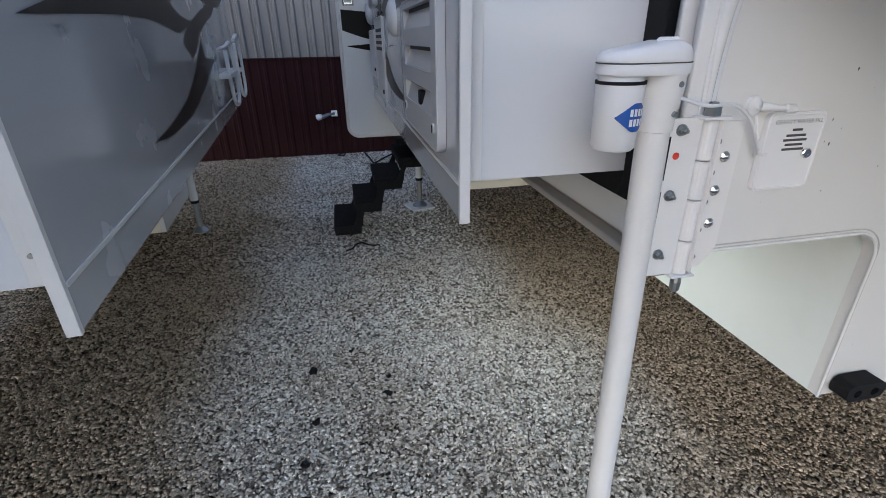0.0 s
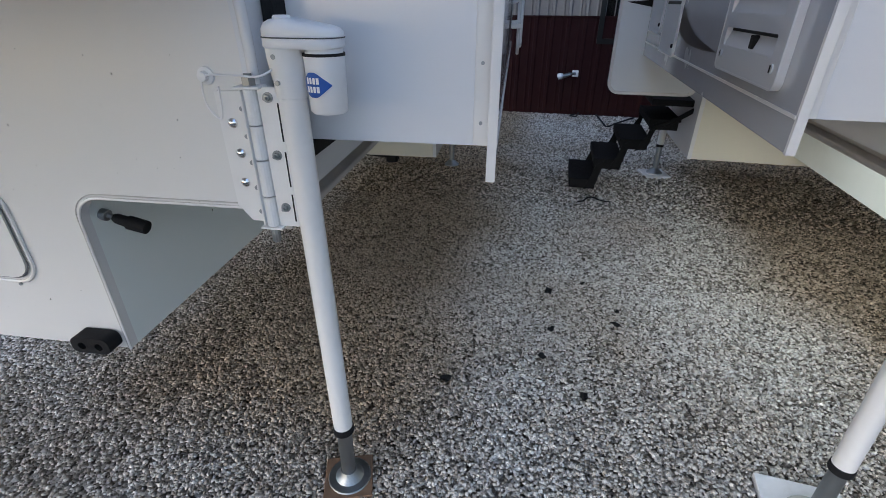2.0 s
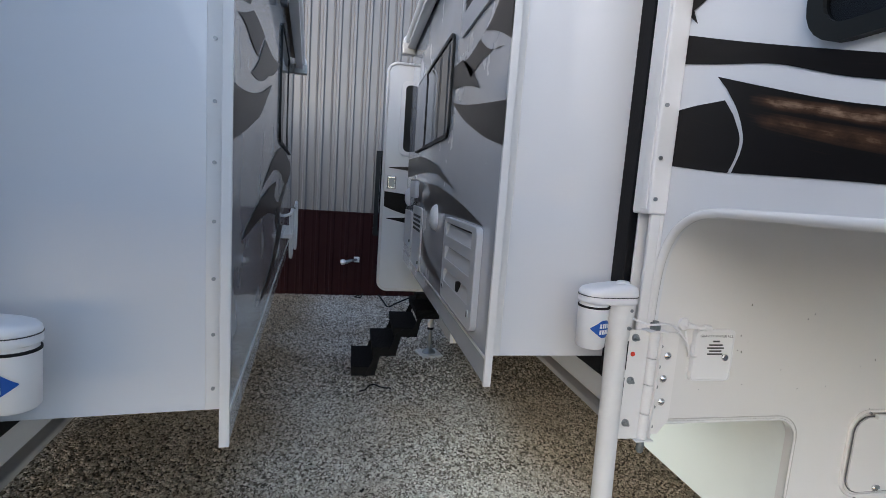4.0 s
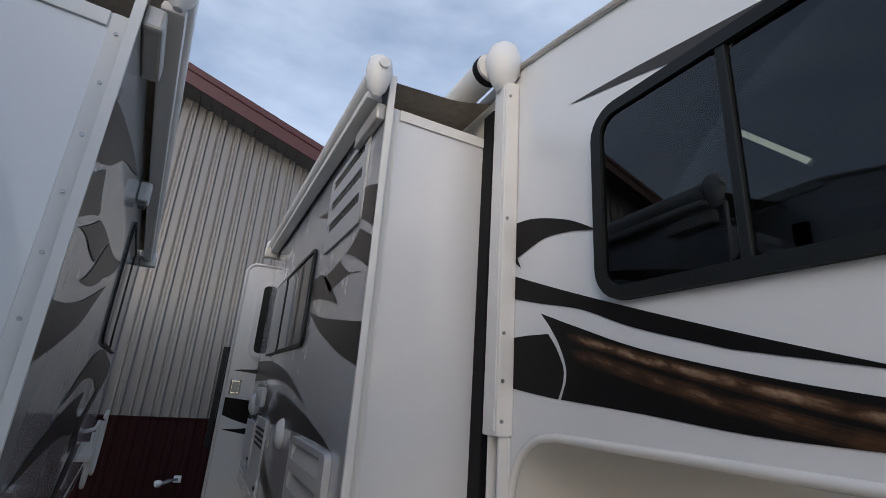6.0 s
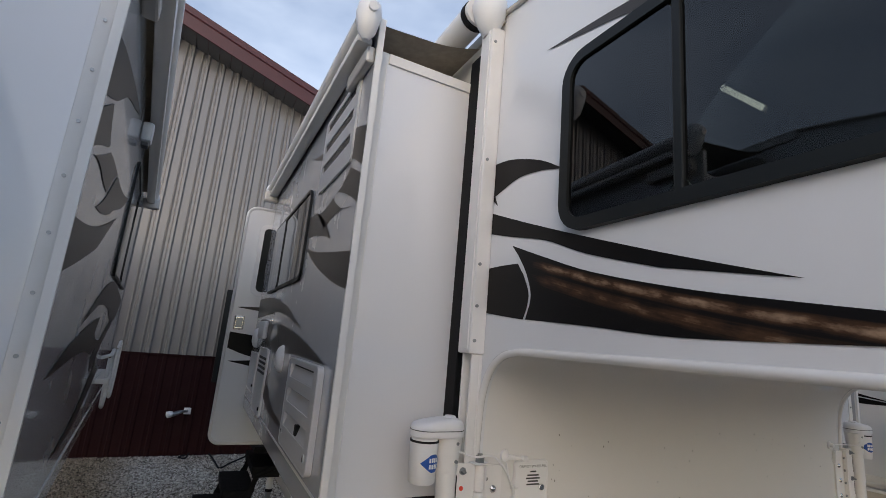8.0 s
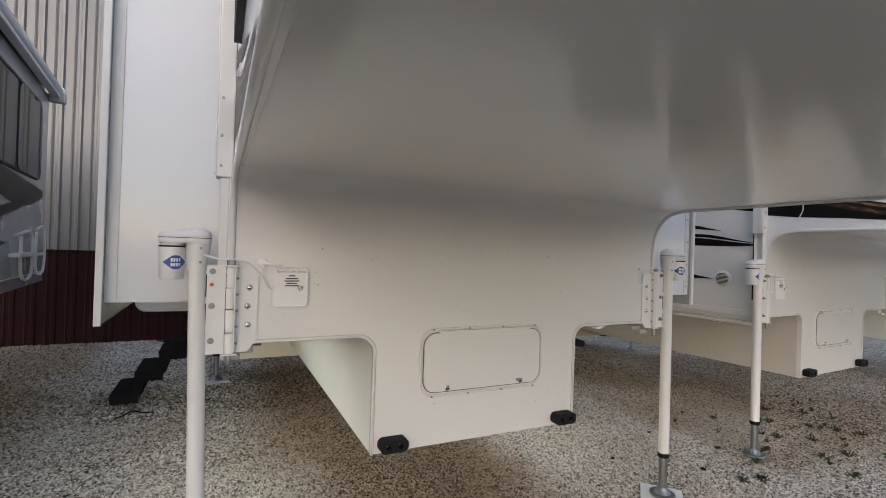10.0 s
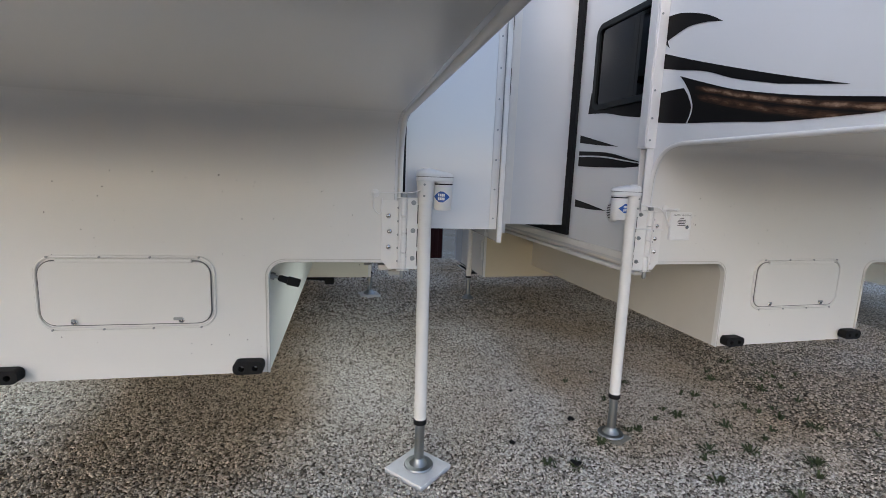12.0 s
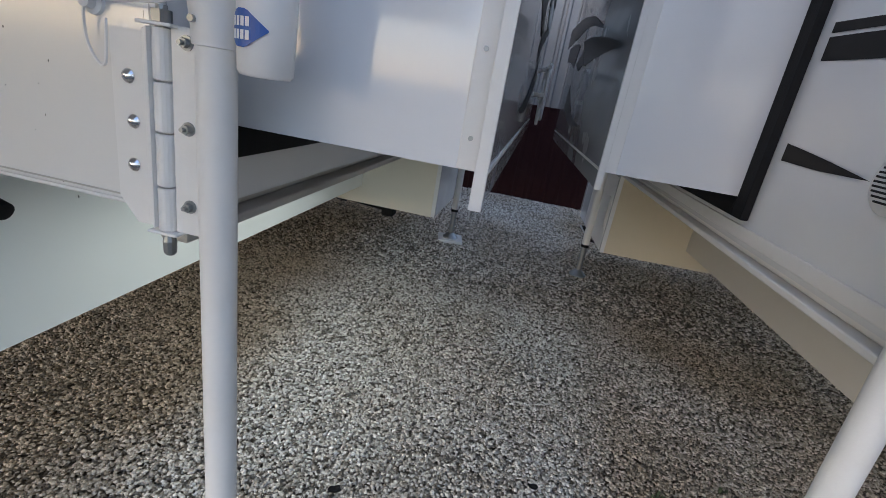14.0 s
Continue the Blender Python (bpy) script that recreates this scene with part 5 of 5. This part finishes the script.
    access_door(so, s, x, 2.24, 1.36, 2.66, 1.63)
    dome(so, s, x, 1.235, 1.663, 0.055, 0.072, "exterior_light", "oval white exterior fitting")
    dome(so, s, x, 2.55, 1.74, 0.055, 0.075, "cable_inlet", "oval white cable inlet")
    part("entry_light", box(x, 1.98, 1.745, x - 0.035, 2.27, 1.866, 0.014), MAT_PLASTIC, so, "white box-shaped porch light", smooth=True)


def right_slide_fittings(so, x):
    s = 1
    decals_on(so, x, s, right_slide_decals())
    window_on(so, s, x, 1.82, 2.095, 3.44, 2.79, 0.12, 2.65, label="slide-out window in a dark frame", thick=0.012, rim=0.02)
    lamp = part("porch_light", box(x + 0.001, 1.50, 2.79, x + 0.055, 1.60, 2.895, 0.014), MAT_PLASTIC, so, "white porch light", smooth=True)
    part("lens", box(x + 0.01, 1.52, 2.765, x + 0.045, 1.58, 2.789, 0.006), MAT_GREY, lamp)
    rack = part("folding_rack", hose([(x + 0.002, 2.65, 1.60), (x + 0.05, 2.65, 1.62), (x + 0.055, 2.95, 1.62), (x + 0.055, 2.96, 1.30), (x + 0.055, 2.66, 1.30), (x + 0.05, 2.65, 1.60)], 0.012, 8, 5), MAT_PLASTIC, so, "white folded tube rack")
    part("bar", hose([(x + 0.075, 3.0, 1.66), (x + 0.08, 3.25, 1.67), (x + 0.08, 3.27, 1.33), (x + 0.075, 3.02, 1.32), (x + 0.075, 3.0, 1.64)], 0.011, 8, 5), MAT_PLASTIC, rack)
    part("clip", box(x, 2.55, 1.44, x + 0.07, 3.3, 1.47, 0.004), MAT_TRIM, rack)


left_slide_fittings(L2, -1.679)
right_slide_fittings(R1, 1.77)
right_slide_fittings(R2, 1.769)
decals_on(L3, -1.73, -1, [([(y + 0.8, z) for y, z in pts], m) for pts, m in left_slide_decals()[1:]])
window_on(L3, -1, -1.73, 1.72, 2.15, 2.7, 2.70, 0.05, label="slide-out window in a dark frame")
slot_vent(L3, -1, -1.73, 1.0, 2.55, 1.5, 2.83, "white upper vent with slotted grilles")

# graphics, vent and corner pieces on the side of the third camper
spikes = [
    (curve2([(0.80, 1.92), (0.60, 1.875), (0.33, 1.815)]) + curve2([(0.55, 1.835), (0.80, 1.865)]), MAT_DECAL),
    (curve2([(0.80, 1.805), (0.45, 1.783), (0.20, 1.735), (0.02, 1.70)]) + curve2([(0.25, 1.73), (0.50, 1.762), (0.80, 1.775)]), MAT_DECAL),
    (curve2([(0.80, 1.765), (0.50, 1.752), (0.25, 1.722), (0.0, 1.692)]) + curve2([(0.25, 1.682), (0.55, 1.688), (0.80, 1.698)]), MAT_DECAL),
    (curve2([(0.80, 1.455), (0.60, 1.43), (0.40, 1.40)]) + curve2([(0.60, 1.395), (0.80, 1.40)]), MAT_DECAL),
    (curve2([(0.70, 2.20), (0.45, 2.12), (0.2, 2.10), (0.0, 2.105)]) + curve2([(0.0, 1.955), (0.3, 2.0), (0.5, 2.04), (0.72, 2.06)]), MAT_DECAL),
]
decals_on(C3, -HW, -1, spikes, 0.003)
sp = part("round_vent", turned(((-HW - 0.001, 0.32, 1.405), (-HW - 0.006, 0.32, 1.405), (-HW - 0.014, 0.32, 1.405), (-HW - 0.014, 0.32, 1.405)), (0.072, 0.071, 0.056, 0.03), 28), MAT_PLASTIC, C3, "round white louvred vent", smooth=True)
for k in range(9):
    zz = 1.361 + k * 0.011
    half = math.sqrt(max(0.052 ** 2 - (zz - 1.405) ** 2, 0.0001))
    part("slot", box(-HW - 0.0145, 0.32 - half, zz - 0.0025, -HW - 0.0165, 0.32 + half, zz + 0.0025), MAT_FRAME, sp)
part("lower_rail", box(-HW - 0.012, 0.02, ZW - 0.0, -HW - 0.001, 2.74, ZW + 0.045, 0.004), MAT_TRIM, C3, "white lower side rail")

# black tie-down plugs on the tub sides
for root in (C1, C2):
    plug = part("tie_down_arm", turned(((TW, 0.07, 1.035), (TW + 0.02, 0.07, 1.03), (TW + 0.021, 0.07, 1.03), (TW + 0.04, 0.072, 1.024)), (0.018, 0.018, 0.009, 0.008), 12), MAT_STEEL, root, "black rubber-sleeved hook arm")
    part("sleeve", turned(((TW + 0.036, 0.072, 1.024), (TW + 0.045, 0.072, 1.021), (TW + 0.078, 0.074, 1.010), (TW + 0.080, 0.074, 1.009), (TW + 0.134, 0.077, 0.994), (TW + 0.137, 0.077, 0.993)), (0.011, 0.016, 0.017, 0.022, 0.021, 0.013), 14), MAT_BLACK, plug, smooth=True)

# sewer pipe and valve under the rear boxes
for root, g in ((C1, 0.07), (C2, 0.0), (C3, 0.04)):
    x0 = 0.35
    pipe = part("drain_pipe", hose([(x0, 3.0, 0.40), (x0 + 0.15, 3.0, 0.385), (x0 + 0.42, 3.02, 0.36)], 0.033, 12), MAT_BLACK, root, "black waste pipe with valve")
    part("cap", cyl((x0 - 0.06, 3.0, 0.405), (x0 + 0.04, 3.0, 0.396), 0.05, 16, 0.008), MAT_BLACK, pipe)
    part("valve", box(x0 + 0.36, 2.96, 0.30, x0 + 0.46, 3.08, 0.43, 0.012), MAT_BLACK, pipe)
    part("valve_rod", hose([(x0 + 0.42, 3.0, 0.42), (x0 + 0.55, 3.0, 0.40), (x0 + 0.68, 3.0, 0.43), (x0 + 0.8, 3.0, 0.36)], 0.007, 6), MAT_BLACK, pipe)

# open entry door of the middle camper, swung out square to its side
def entry_door(root):
    y, x0, x1, z0, z1 = 2.80, -1.90, -1.235, 0.895, 2.845
    door = part("entry_door", plate([rounded(x0, z0, x1, z1, 0.09)], on_y(y + 0.035), 0.035), MAT_SIDE, root, "white entry door standing open with rounded top")
    line = [(a, y - 0.002, b) for a, b in rounded(x0 + 0.012, z0 + 0.012, x1 - 0.012, z1 - 0.012, 0.08)]
    part("edge_moulding", add_tube(bmesh.new(), line + line[:1], 0.012, 8), MAT_TRIM, door, smooth=True)
    part("window_frame", plate([rounded(x0 + 0.13, 2.08, x1 - 0.13, 2.70, 0.06), rounded(x0 + 0.165, 2.115, x1 - 0.165, 2.665, 0.04)], on_y(y), 0.018), MAT_PLASTIC, door)
    part("pane", plate([rounded(x0 + 0.16, 2.11, x1 - 0.16, 2.67, 0.04)], on_y(y - 0.003), 0.004), MAT_FRAME, door)
    part("latch", box(x0 + 0.045, y - 0.022, 1.79, x0 + 0.125, y, 1.905, 0.012), MAT_CHROME, door, "chrome paddle latch")
    part("latch_cup", box(x0 + 0.06, y - 0.027, 1.81, x0 + 0.11, y - 0.0225, 1.885, 0.004), MAT_STEEL, door)
    for pts, m in ((curve2([(x0 + 0.06, 1.975), (x0 + 0.16, 1.985), (x0 + 0.5, 2.0)]) + curve2([(x0 + 0.3, 1.95), (x0 + 0.06, 1.97)]), MAT_DECALGREY),
                   ([(x0 + 0.03, 1.77)] + curve2([(x0 + 0.2, 1.755), (x0 + 0.5, 1.74)]) + curve2([(x0 + 0.45, 1.55), (x0 + 0.2, 1.585), (x0 + 0.03, 1.64)]), MAT_DECAL),
                   (curve2([(x0 + 0.05, 1.54), (x0 + 0.2, 1.55), (x0 + 0.45, 1.58)]) + curve2([(x0 + 0.45, 1.46), (x0 + 0.25, 1.50), (x0 + 0.06, 1.535)]), MAT_DECAL)):
        part("decal", plate([pts], on_y(y - 0.0025), 0.0), m, door)


entry_door(C2)


def entry_steps(root):
    """Black folding scissor steps under the door sill."""
    st = part("entry_steps", box(-1.52, 2.92, 0.80, -1.19, 3.50, 0.85, 0.006), MAT_BLACKMETAL, root, "black folding metal entry steps")
    tops = ((-2.06, 0.145), (-1.875, 0.335), (-1.69, 0.52), (-1.49, 0.695))
    for x, z in tops:
        t = part("tread", box(x - 0.02, 2.92, z - 0.022, x + 0.22, 3.50, z, 0.006), MAT_BLACKMETAL, st)
        part("lip", box(x - 0.025, 2.915, z - 0.06, x - 0.015, 3.505, z, 0.004), MAT_BLACKMETAL, t)
        for y in (2.915, 3.50):
            part("side_flange", box(x - 0.02, y - 0.004, z - 0.085, x + 0.20, y + 0.004, z - 0.001, 0.003), MAT_BLACKMETAL, t)
    for y in (2.905, 3.515):
        for (xa, za), (xb, zb) in zip(tops, tops[1:]):
            bm = bmesh.new()
            q = ((xa + 0.10, za - 0.10), (xa + 0.20, za - 0.05), (xa + 0.225, za + 0.06), (xb + 0.07, zb - 0.01), (xb + 0.0, zb - 0.05), (xb - 0.02, zb - 0.13))
            f = bm.faces.new([bm.verts.new((a, y, b)) for a, b in q])
            r = bmesh.ops.extrude_face_region(bm, geom=[f])
            bmesh.ops.translate(bm, vec=(0, 0.008, 0), verts=[g for g in r["geom"] if isinstance(g, bmesh.types.BMVert)])
            part("link", bm, MAT_BLACKMETAL, st)
        part("stringer", hose([(-1.50, y, 0.62), (-1.35, y, 0.68), (-1.2, y, 0.78)], 0.02, 8, 3), MAT_BLACKMETAL, st)


entry_steps(C2)

# steps folded under the rear of the third camper
st3 = part("rear_step", box(-1.19, 3.25, 0.412, -0.9, 3.80, 0.430, 0.005), MAT_BLACKMETAL, C3, "black folded rear step under the box")
for k in range(2):
    tr = part("tread", box(-1.20 + 0.03 * k, 3.25, 0.362 + 0.03 * k, -0.9, 3.80, 0.372 + 0.03 * k, 0.004), MAT_BLACKMETAL, st3)
    part("tread_edge", box(-1.206 + 0.03 * k, 3.25, 0.358 + 0.03 * k, -1.2005 + 0.03 * k, 3.80, 0.376 + 0.03 * k), MAT_RAIL, tr)
part("rear_panel", merge(box(-HW - 0.004, BOXY + 0.03, BOXZ + 0.01, -HW - 0.001, REAR - 0.3, 1.02, 0.001), box(-HW - 0.02, BOXY + 0.05, 0.62, -HW - 0.005, BOXY + 0.12, 0.86, 0.004)), MAT_TRIM, C3)

# lamp strip inside the cab-over of the middle camper, behind the glass
lamp2 = part("inner_lamp", hose([(-0.672, -0.51, 2.79), (-0.672, -0.60, 2.695), (-0.672, -0.70, 2.59)], 0.013, 8, 3), MAT_PLASTIC, C2, "slim lit lamp strip inside the cab-over")
part("tube", cyl((-0.688, -0.52, 2.78), (-0.688, -0.69, 2.60), 0.009, 10), MAT_TUBE, lamp2)
part("inner_shelf", box(-1.0, -2.0, ZC + 0.03, 1.15, -0.05, ZC + 0.25, 0.02), MAT_ROOMPALE, C2)
part("inner_wall", box(-1.17, 1.5, 1.9, 1.15, 1.54, 3.095), MAT_ROOMPALE, C2)
part("inner_cupboard", box(-0.2, 0.1, 1.9, 1.15, 1.45, 3.095, 0.01), MAT_ROOMPALE, C2)
for y0, y1 in ((0.64, 0.75), (0.29, 0.39)):
    spot = part("ceiling_strip", box(-0.705, y0 - 0.02, 3.01, -0.665, y1 + 0.02, 3.03, 0.004), MAT_PLASTIC, C2, "short lit ceiling lamp inside the camper")
    part("tube", cyl((-0.685, y0, 3.0), (-0.685, y1, 3.0), 0.01, 10), MAT_TUBE, spot)
# dark panel; the dimness of the cab-over room is put into its colour
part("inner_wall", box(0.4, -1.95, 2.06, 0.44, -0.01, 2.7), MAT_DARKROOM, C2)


# ---- loose things on the ground ----
def cord(pts, r, label):
    return tagged(part("cord", hose(pts, r, 6, 8), MAT_BLACK, smooth=True), label, "cord")


cord([(0.02, 3.55, 0.012), (0.07, 3.58, 0.012), (0.11, 3.66, 0.014), (0.16, 3.68, 0.012), (0.22, 3.62, 0.012), (0.30, 3.60, 0.012)], 0.007, "short piece of black cord lying on gravel")
cord([(0.05, 7.18, 0.01), (-0.02, 7.05, 0.02), (0.06, 6.98, 0.02), (0.10, 7.16, 0.04)], 0.012, "loop of black cable by the maroon wall")
cord([(0.36, 7.15, 0.03), (0.42, 6.8, 0.012), (0.47, 6.45, 0.014), (0.62, 6.7, 0.013), (0.9, 7.1, 0.02)], 0.012, "black power cable lying on gravel by the wall")


def dry_clump(x, y, r, turn):
    """A small dark curled leaf on the gravel."""
    bm = bmesh.new()
    n = 9
    c = bm.verts.new((0, 0, 0.004))
    ring = []
    for k in range(n):
        a = 2 * math.pi * k / n
        rr = r * random.uniform(0.55, 1.15)
        ring.append(bm.verts.new((rr * math.cos(a), rr * 0.7 * math.sin(a), random.uniform(0.002, 0.018))))
    for k in range(n):
        bm.faces.new((c, ring[k], ring[(k + 1) % n]))
    r2 = bmesh.ops.extrude_face_region(bm, geom=list(bm.faces))
    bmesh.ops.translate(bm, vec=(0, 0, 0.004), verts=[g for g in r2["geom"] if isinstance(g, bmesh.types.BMVert)])
    ob = part("dry_leaf", bm, MAT_BLACK)
    ob.matrix_world = pose(x, y, 0.02, 0, 0, turn)
    tagged(ob, "dark dry curled leaf lying on the gravel", "leaf", "dry leaves on the gravel")


for i, (x, y) in enumerate(((-0.187, 1.438), (-0.155, 1.665), (-0.181, 2.028), (0.2, 1.9), (0.183, 1.784), (-0.604, 1.184), (0.02, 2.16), (0.004, 1.213), (4.215, 0.728), (4.136, 1.603), (3.447, 1.334), (4.402, 1.173), (3.926, 0.96))):
    dry_clump(x, y, 0.022 + 0.012 * ((i * 7) % 3) / 2, 40 * i)


def weed(x, y, r, n):
    """A low flat weed: short narrow blades from one root."""
    bm = bmesh.new()
    for k in range(n):
        a, l, h = random.uniform(0, 6.283), r * random.uniform(0.5, 1.0), random.uniform(0.01, 0.04)
        d = Vector((math.cos(a), math.sin(a), 0))
        w = Vector((-d.y, d.x, 0)) * random.uniform(0.003, 0.007)
        p0 = d * random.uniform(0, 0.3) * r
        vs = [bm.verts.new(v) for v in (p0 - w, p0 + w, p0 + d * l * 0.6 + w + Vector((0, 0, h)), p0 + d * l * 0.6 - w + Vector((0, 0, h)), p0 + d * l + Vector((0, 0, h * 0.5)))]
        bm.faces.new((vs[0], vs[1], vs[2], vs[3]))
        bm.faces.new((vs[3], vs[2], vs[4]))
    ob = part("weed", bm, MAT_WEED)
    ob.matrix_world = pose(x, y, 0.005, 0, 0, 0)
    tagged(ob, "small low green weed growing in the gravel", "weed", "weeds in the gravel")


for x, y, r in ((4.47, 0.91, 0.05), (4.21, 0.72, 0.06), (4.79, 1.03, 0.05), (5.17, 1.15, 0.07), (5.4, 0.99, 0.06), (6.13, 1.43, 0.07), (5.09, 1.68, 0.05), (5.85, 1.64, 0.06), (5.08, 0.76, 0.08), (5.32, 0.71, 0.08), (5.22, 0.3, 0.08), (4.07, 0.77, 0.05), (5.76, 1.2, 0.08), (6.29, 1.96, 0.07), (5.6, 0.55, 0.08), (6.0, 0.9, 0.07), (4.9, 0.5, 0.06), (5.5, 1.4, 0.05)):
    weed(x, y, r, 20)
for k in range(34):
    # thinner sprigs scattered between them
    weed(random.uniform(4.6, 7.4), random.uniform(0.1, 2.0), random.uniform(0.02, 0.05), 9)


# distant trees round the lot, seen only under and between the campers
def tree_line(cx, cy, length, turn, n):
    bm = bmesh.new()
    for k in range(n * 60):
        u = random.uniform(-length / 2, length / 2)
        top = 7 + 2.5 * noise.noise(Vector((u * 0.15, cx, 0)))
        z = random.uniform(0, 1) ** 0.8 * top
        p = Vector((u, random.uniform(-2, 2) * (1.1 - z / 12), z))
        q = random.uniform(0.3, 0.8)
        t = [p + Vector((random.uniform(-q, q), random.uniform(-q, q), random.uniform(-q, q))) for _ in range(3)]
        bm.faces.new([bm.verts.new(v) for v in t])
    ob = part("tree_line", bm, MAT_TREE)
    ob.matrix_world = pose(cx, cy, 0, 0, 0, turn)
    tagged(ob, "row of far dark green trees beyond the lot", "trees", kind="stuff")


tree_line(60, 30, 110, 80, 40)
tree_line(30, 90, 120, 0, 40)


# ---- gravel stones ----
# jack feet and boards stand clear of the loose stones
KEEP_CLEAR = [(-0.84, 0.635, 0.075)]
PADS = [(4.595, 0.975, 0.07, 28), (0.722, 0.845, 0.148, -4), (3.356, 0.838, 0.138, 42), (0.787, 4.508, 0.125, 14), (3.257, 4.508, 0.125, 12), (-0.84, 0.635, 0.08, 20)]

def scatter_stones(name, x0, y0, x1, y1, per_m2, lo, hi, seed, label):
    rng = np.random.default_rng(seed)
    n = int((x1 - x0) * (y1 - y0) * per_m2)
    ball = np.array([(1, 0, 0), (0, 1, 0), (-1, 0, 0), (0, -1, 0), (0, 0, 1), (0, 0, -1)], float)
    tris = np.array([(0, 1, 4), (1, 2, 4), (2, 3, 4), (3, 0, 4), (1, 0, 5), (2, 1, 5), (3, 2, 5), (0, 3, 5)])
    v = np.repeat(ball[None], n, 0) * rng.uniform(0.6, 1.0, (n, 6, 1)) + rng.uniform(-0.28, 0.28, (n, 6, 3))
    size = rng.uniform(lo, hi, (n, 1, 1)) * np.stack([np.ones(n), rng.uniform(0.6, 1.0, n), rng.uniform(0.45, 0.8, n)], 1)[:, None, :] * 0.74
    v *= size
    a, b, c = rng.uniform(0, 2 * np.pi, n), rng.normal(0, 0.3, n), rng.normal(0, 0.3, n)
    for ang, i, j in ((b, 1, 2), (c, 0, 2), (a, 0, 1)):
        ca, sa = np.cos(ang)[:, None], np.sin(ang)[:, None]
        p, q = v[:, :, i].copy(), v[:, :, j].copy()
        v[:, :, i], v[:, :, j] = ca * p - sa * q, sa * p + ca * q
    v += np.stack([rng.uniform(x0, x1, n), rng.uniform(y0, y1, n), rng.uniform(-0.003, 0.006, n)], 1)[:, None, :]
    mid = v.mean(1)
    keep = np.ones(n, bool)
    for cx, cy, r in KEEP_CLEAR:
        keep &= np.hypot(mid[:, 0] - cx, mid[:, 1] - cy) > r
    for cx, cy, half, turn in PADS:
        ca, sa = math.cos(radians(turn)), math.sin(radians(turn))
        u, w = mid[:, 0] - cx, mid[:, 1] - cy
        keep &= (np.abs(ca * u + sa * w) > half) | (np.abs(-sa * u + ca * w) > half)
    v = v[keep]
    n = len(v)
    me = bpy.data.meshes.new(name)
    me.vertices.add(n * 6)
    me.vertices.foreach_set("co", v.reshape(-1).astype(np.float32))
    idx = (tris[None] + 6 * np.arange(n)[:, None, None]).reshape(-1)
    me.loops.add(len(idx))
    me.loops.foreach_set("vertex_index", idx.astype(np.int32))
    me.polygons.add(n * 8)
    me.polygons.foreach_set("loop_start", np.arange(0, n * 24, 3, dtype=np.int32))
    me.update(calc_edges=True)
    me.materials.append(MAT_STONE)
    tagged(new(name, me), label, "gravel", kind="stuff")


LOOSE = "loose grey crushed-stone gravel"
scatter_stones("gravel", -1.7, 0.45, 1.5, 2.3, 10500, 0.010, 0.0205, 3, LOOSE)
scatter_stones("gravel", 1.5, 0.45, 2.6, 2.3, 7000, 0.009, 0.019, 9, LOOSE)
scatter_stones("gravel", 2.6, 0.45, 5.9, 2.3, 10000, 0.010, 0.0205, 10, LOOSE)
scatter_stones("gravel", -1.7, 2.3, 5.9, 3.4, 5600, 0.011, 0.024, 8, LOOSE)
scatter_stones("gravel", -2.4, 3.4, 6.6, 7.2, 1700, 0.013, 0.030, 4, LOOSE)
scatter_stones("gravel", 5.9, 0.2, 9.0, 4.0, 2300, 0.010, 0.022, 5, LOOSE)
scatter_stones("gravel", -2.6, 0.1, -1.7, 2.9, 4000, 0.009, 0.019, 6, LOOSE)
scatter_stones("gravel", -1.7, -0.1, 5.9, 0.45, 6000, 0.009, 0.018, 7, LOOSE)
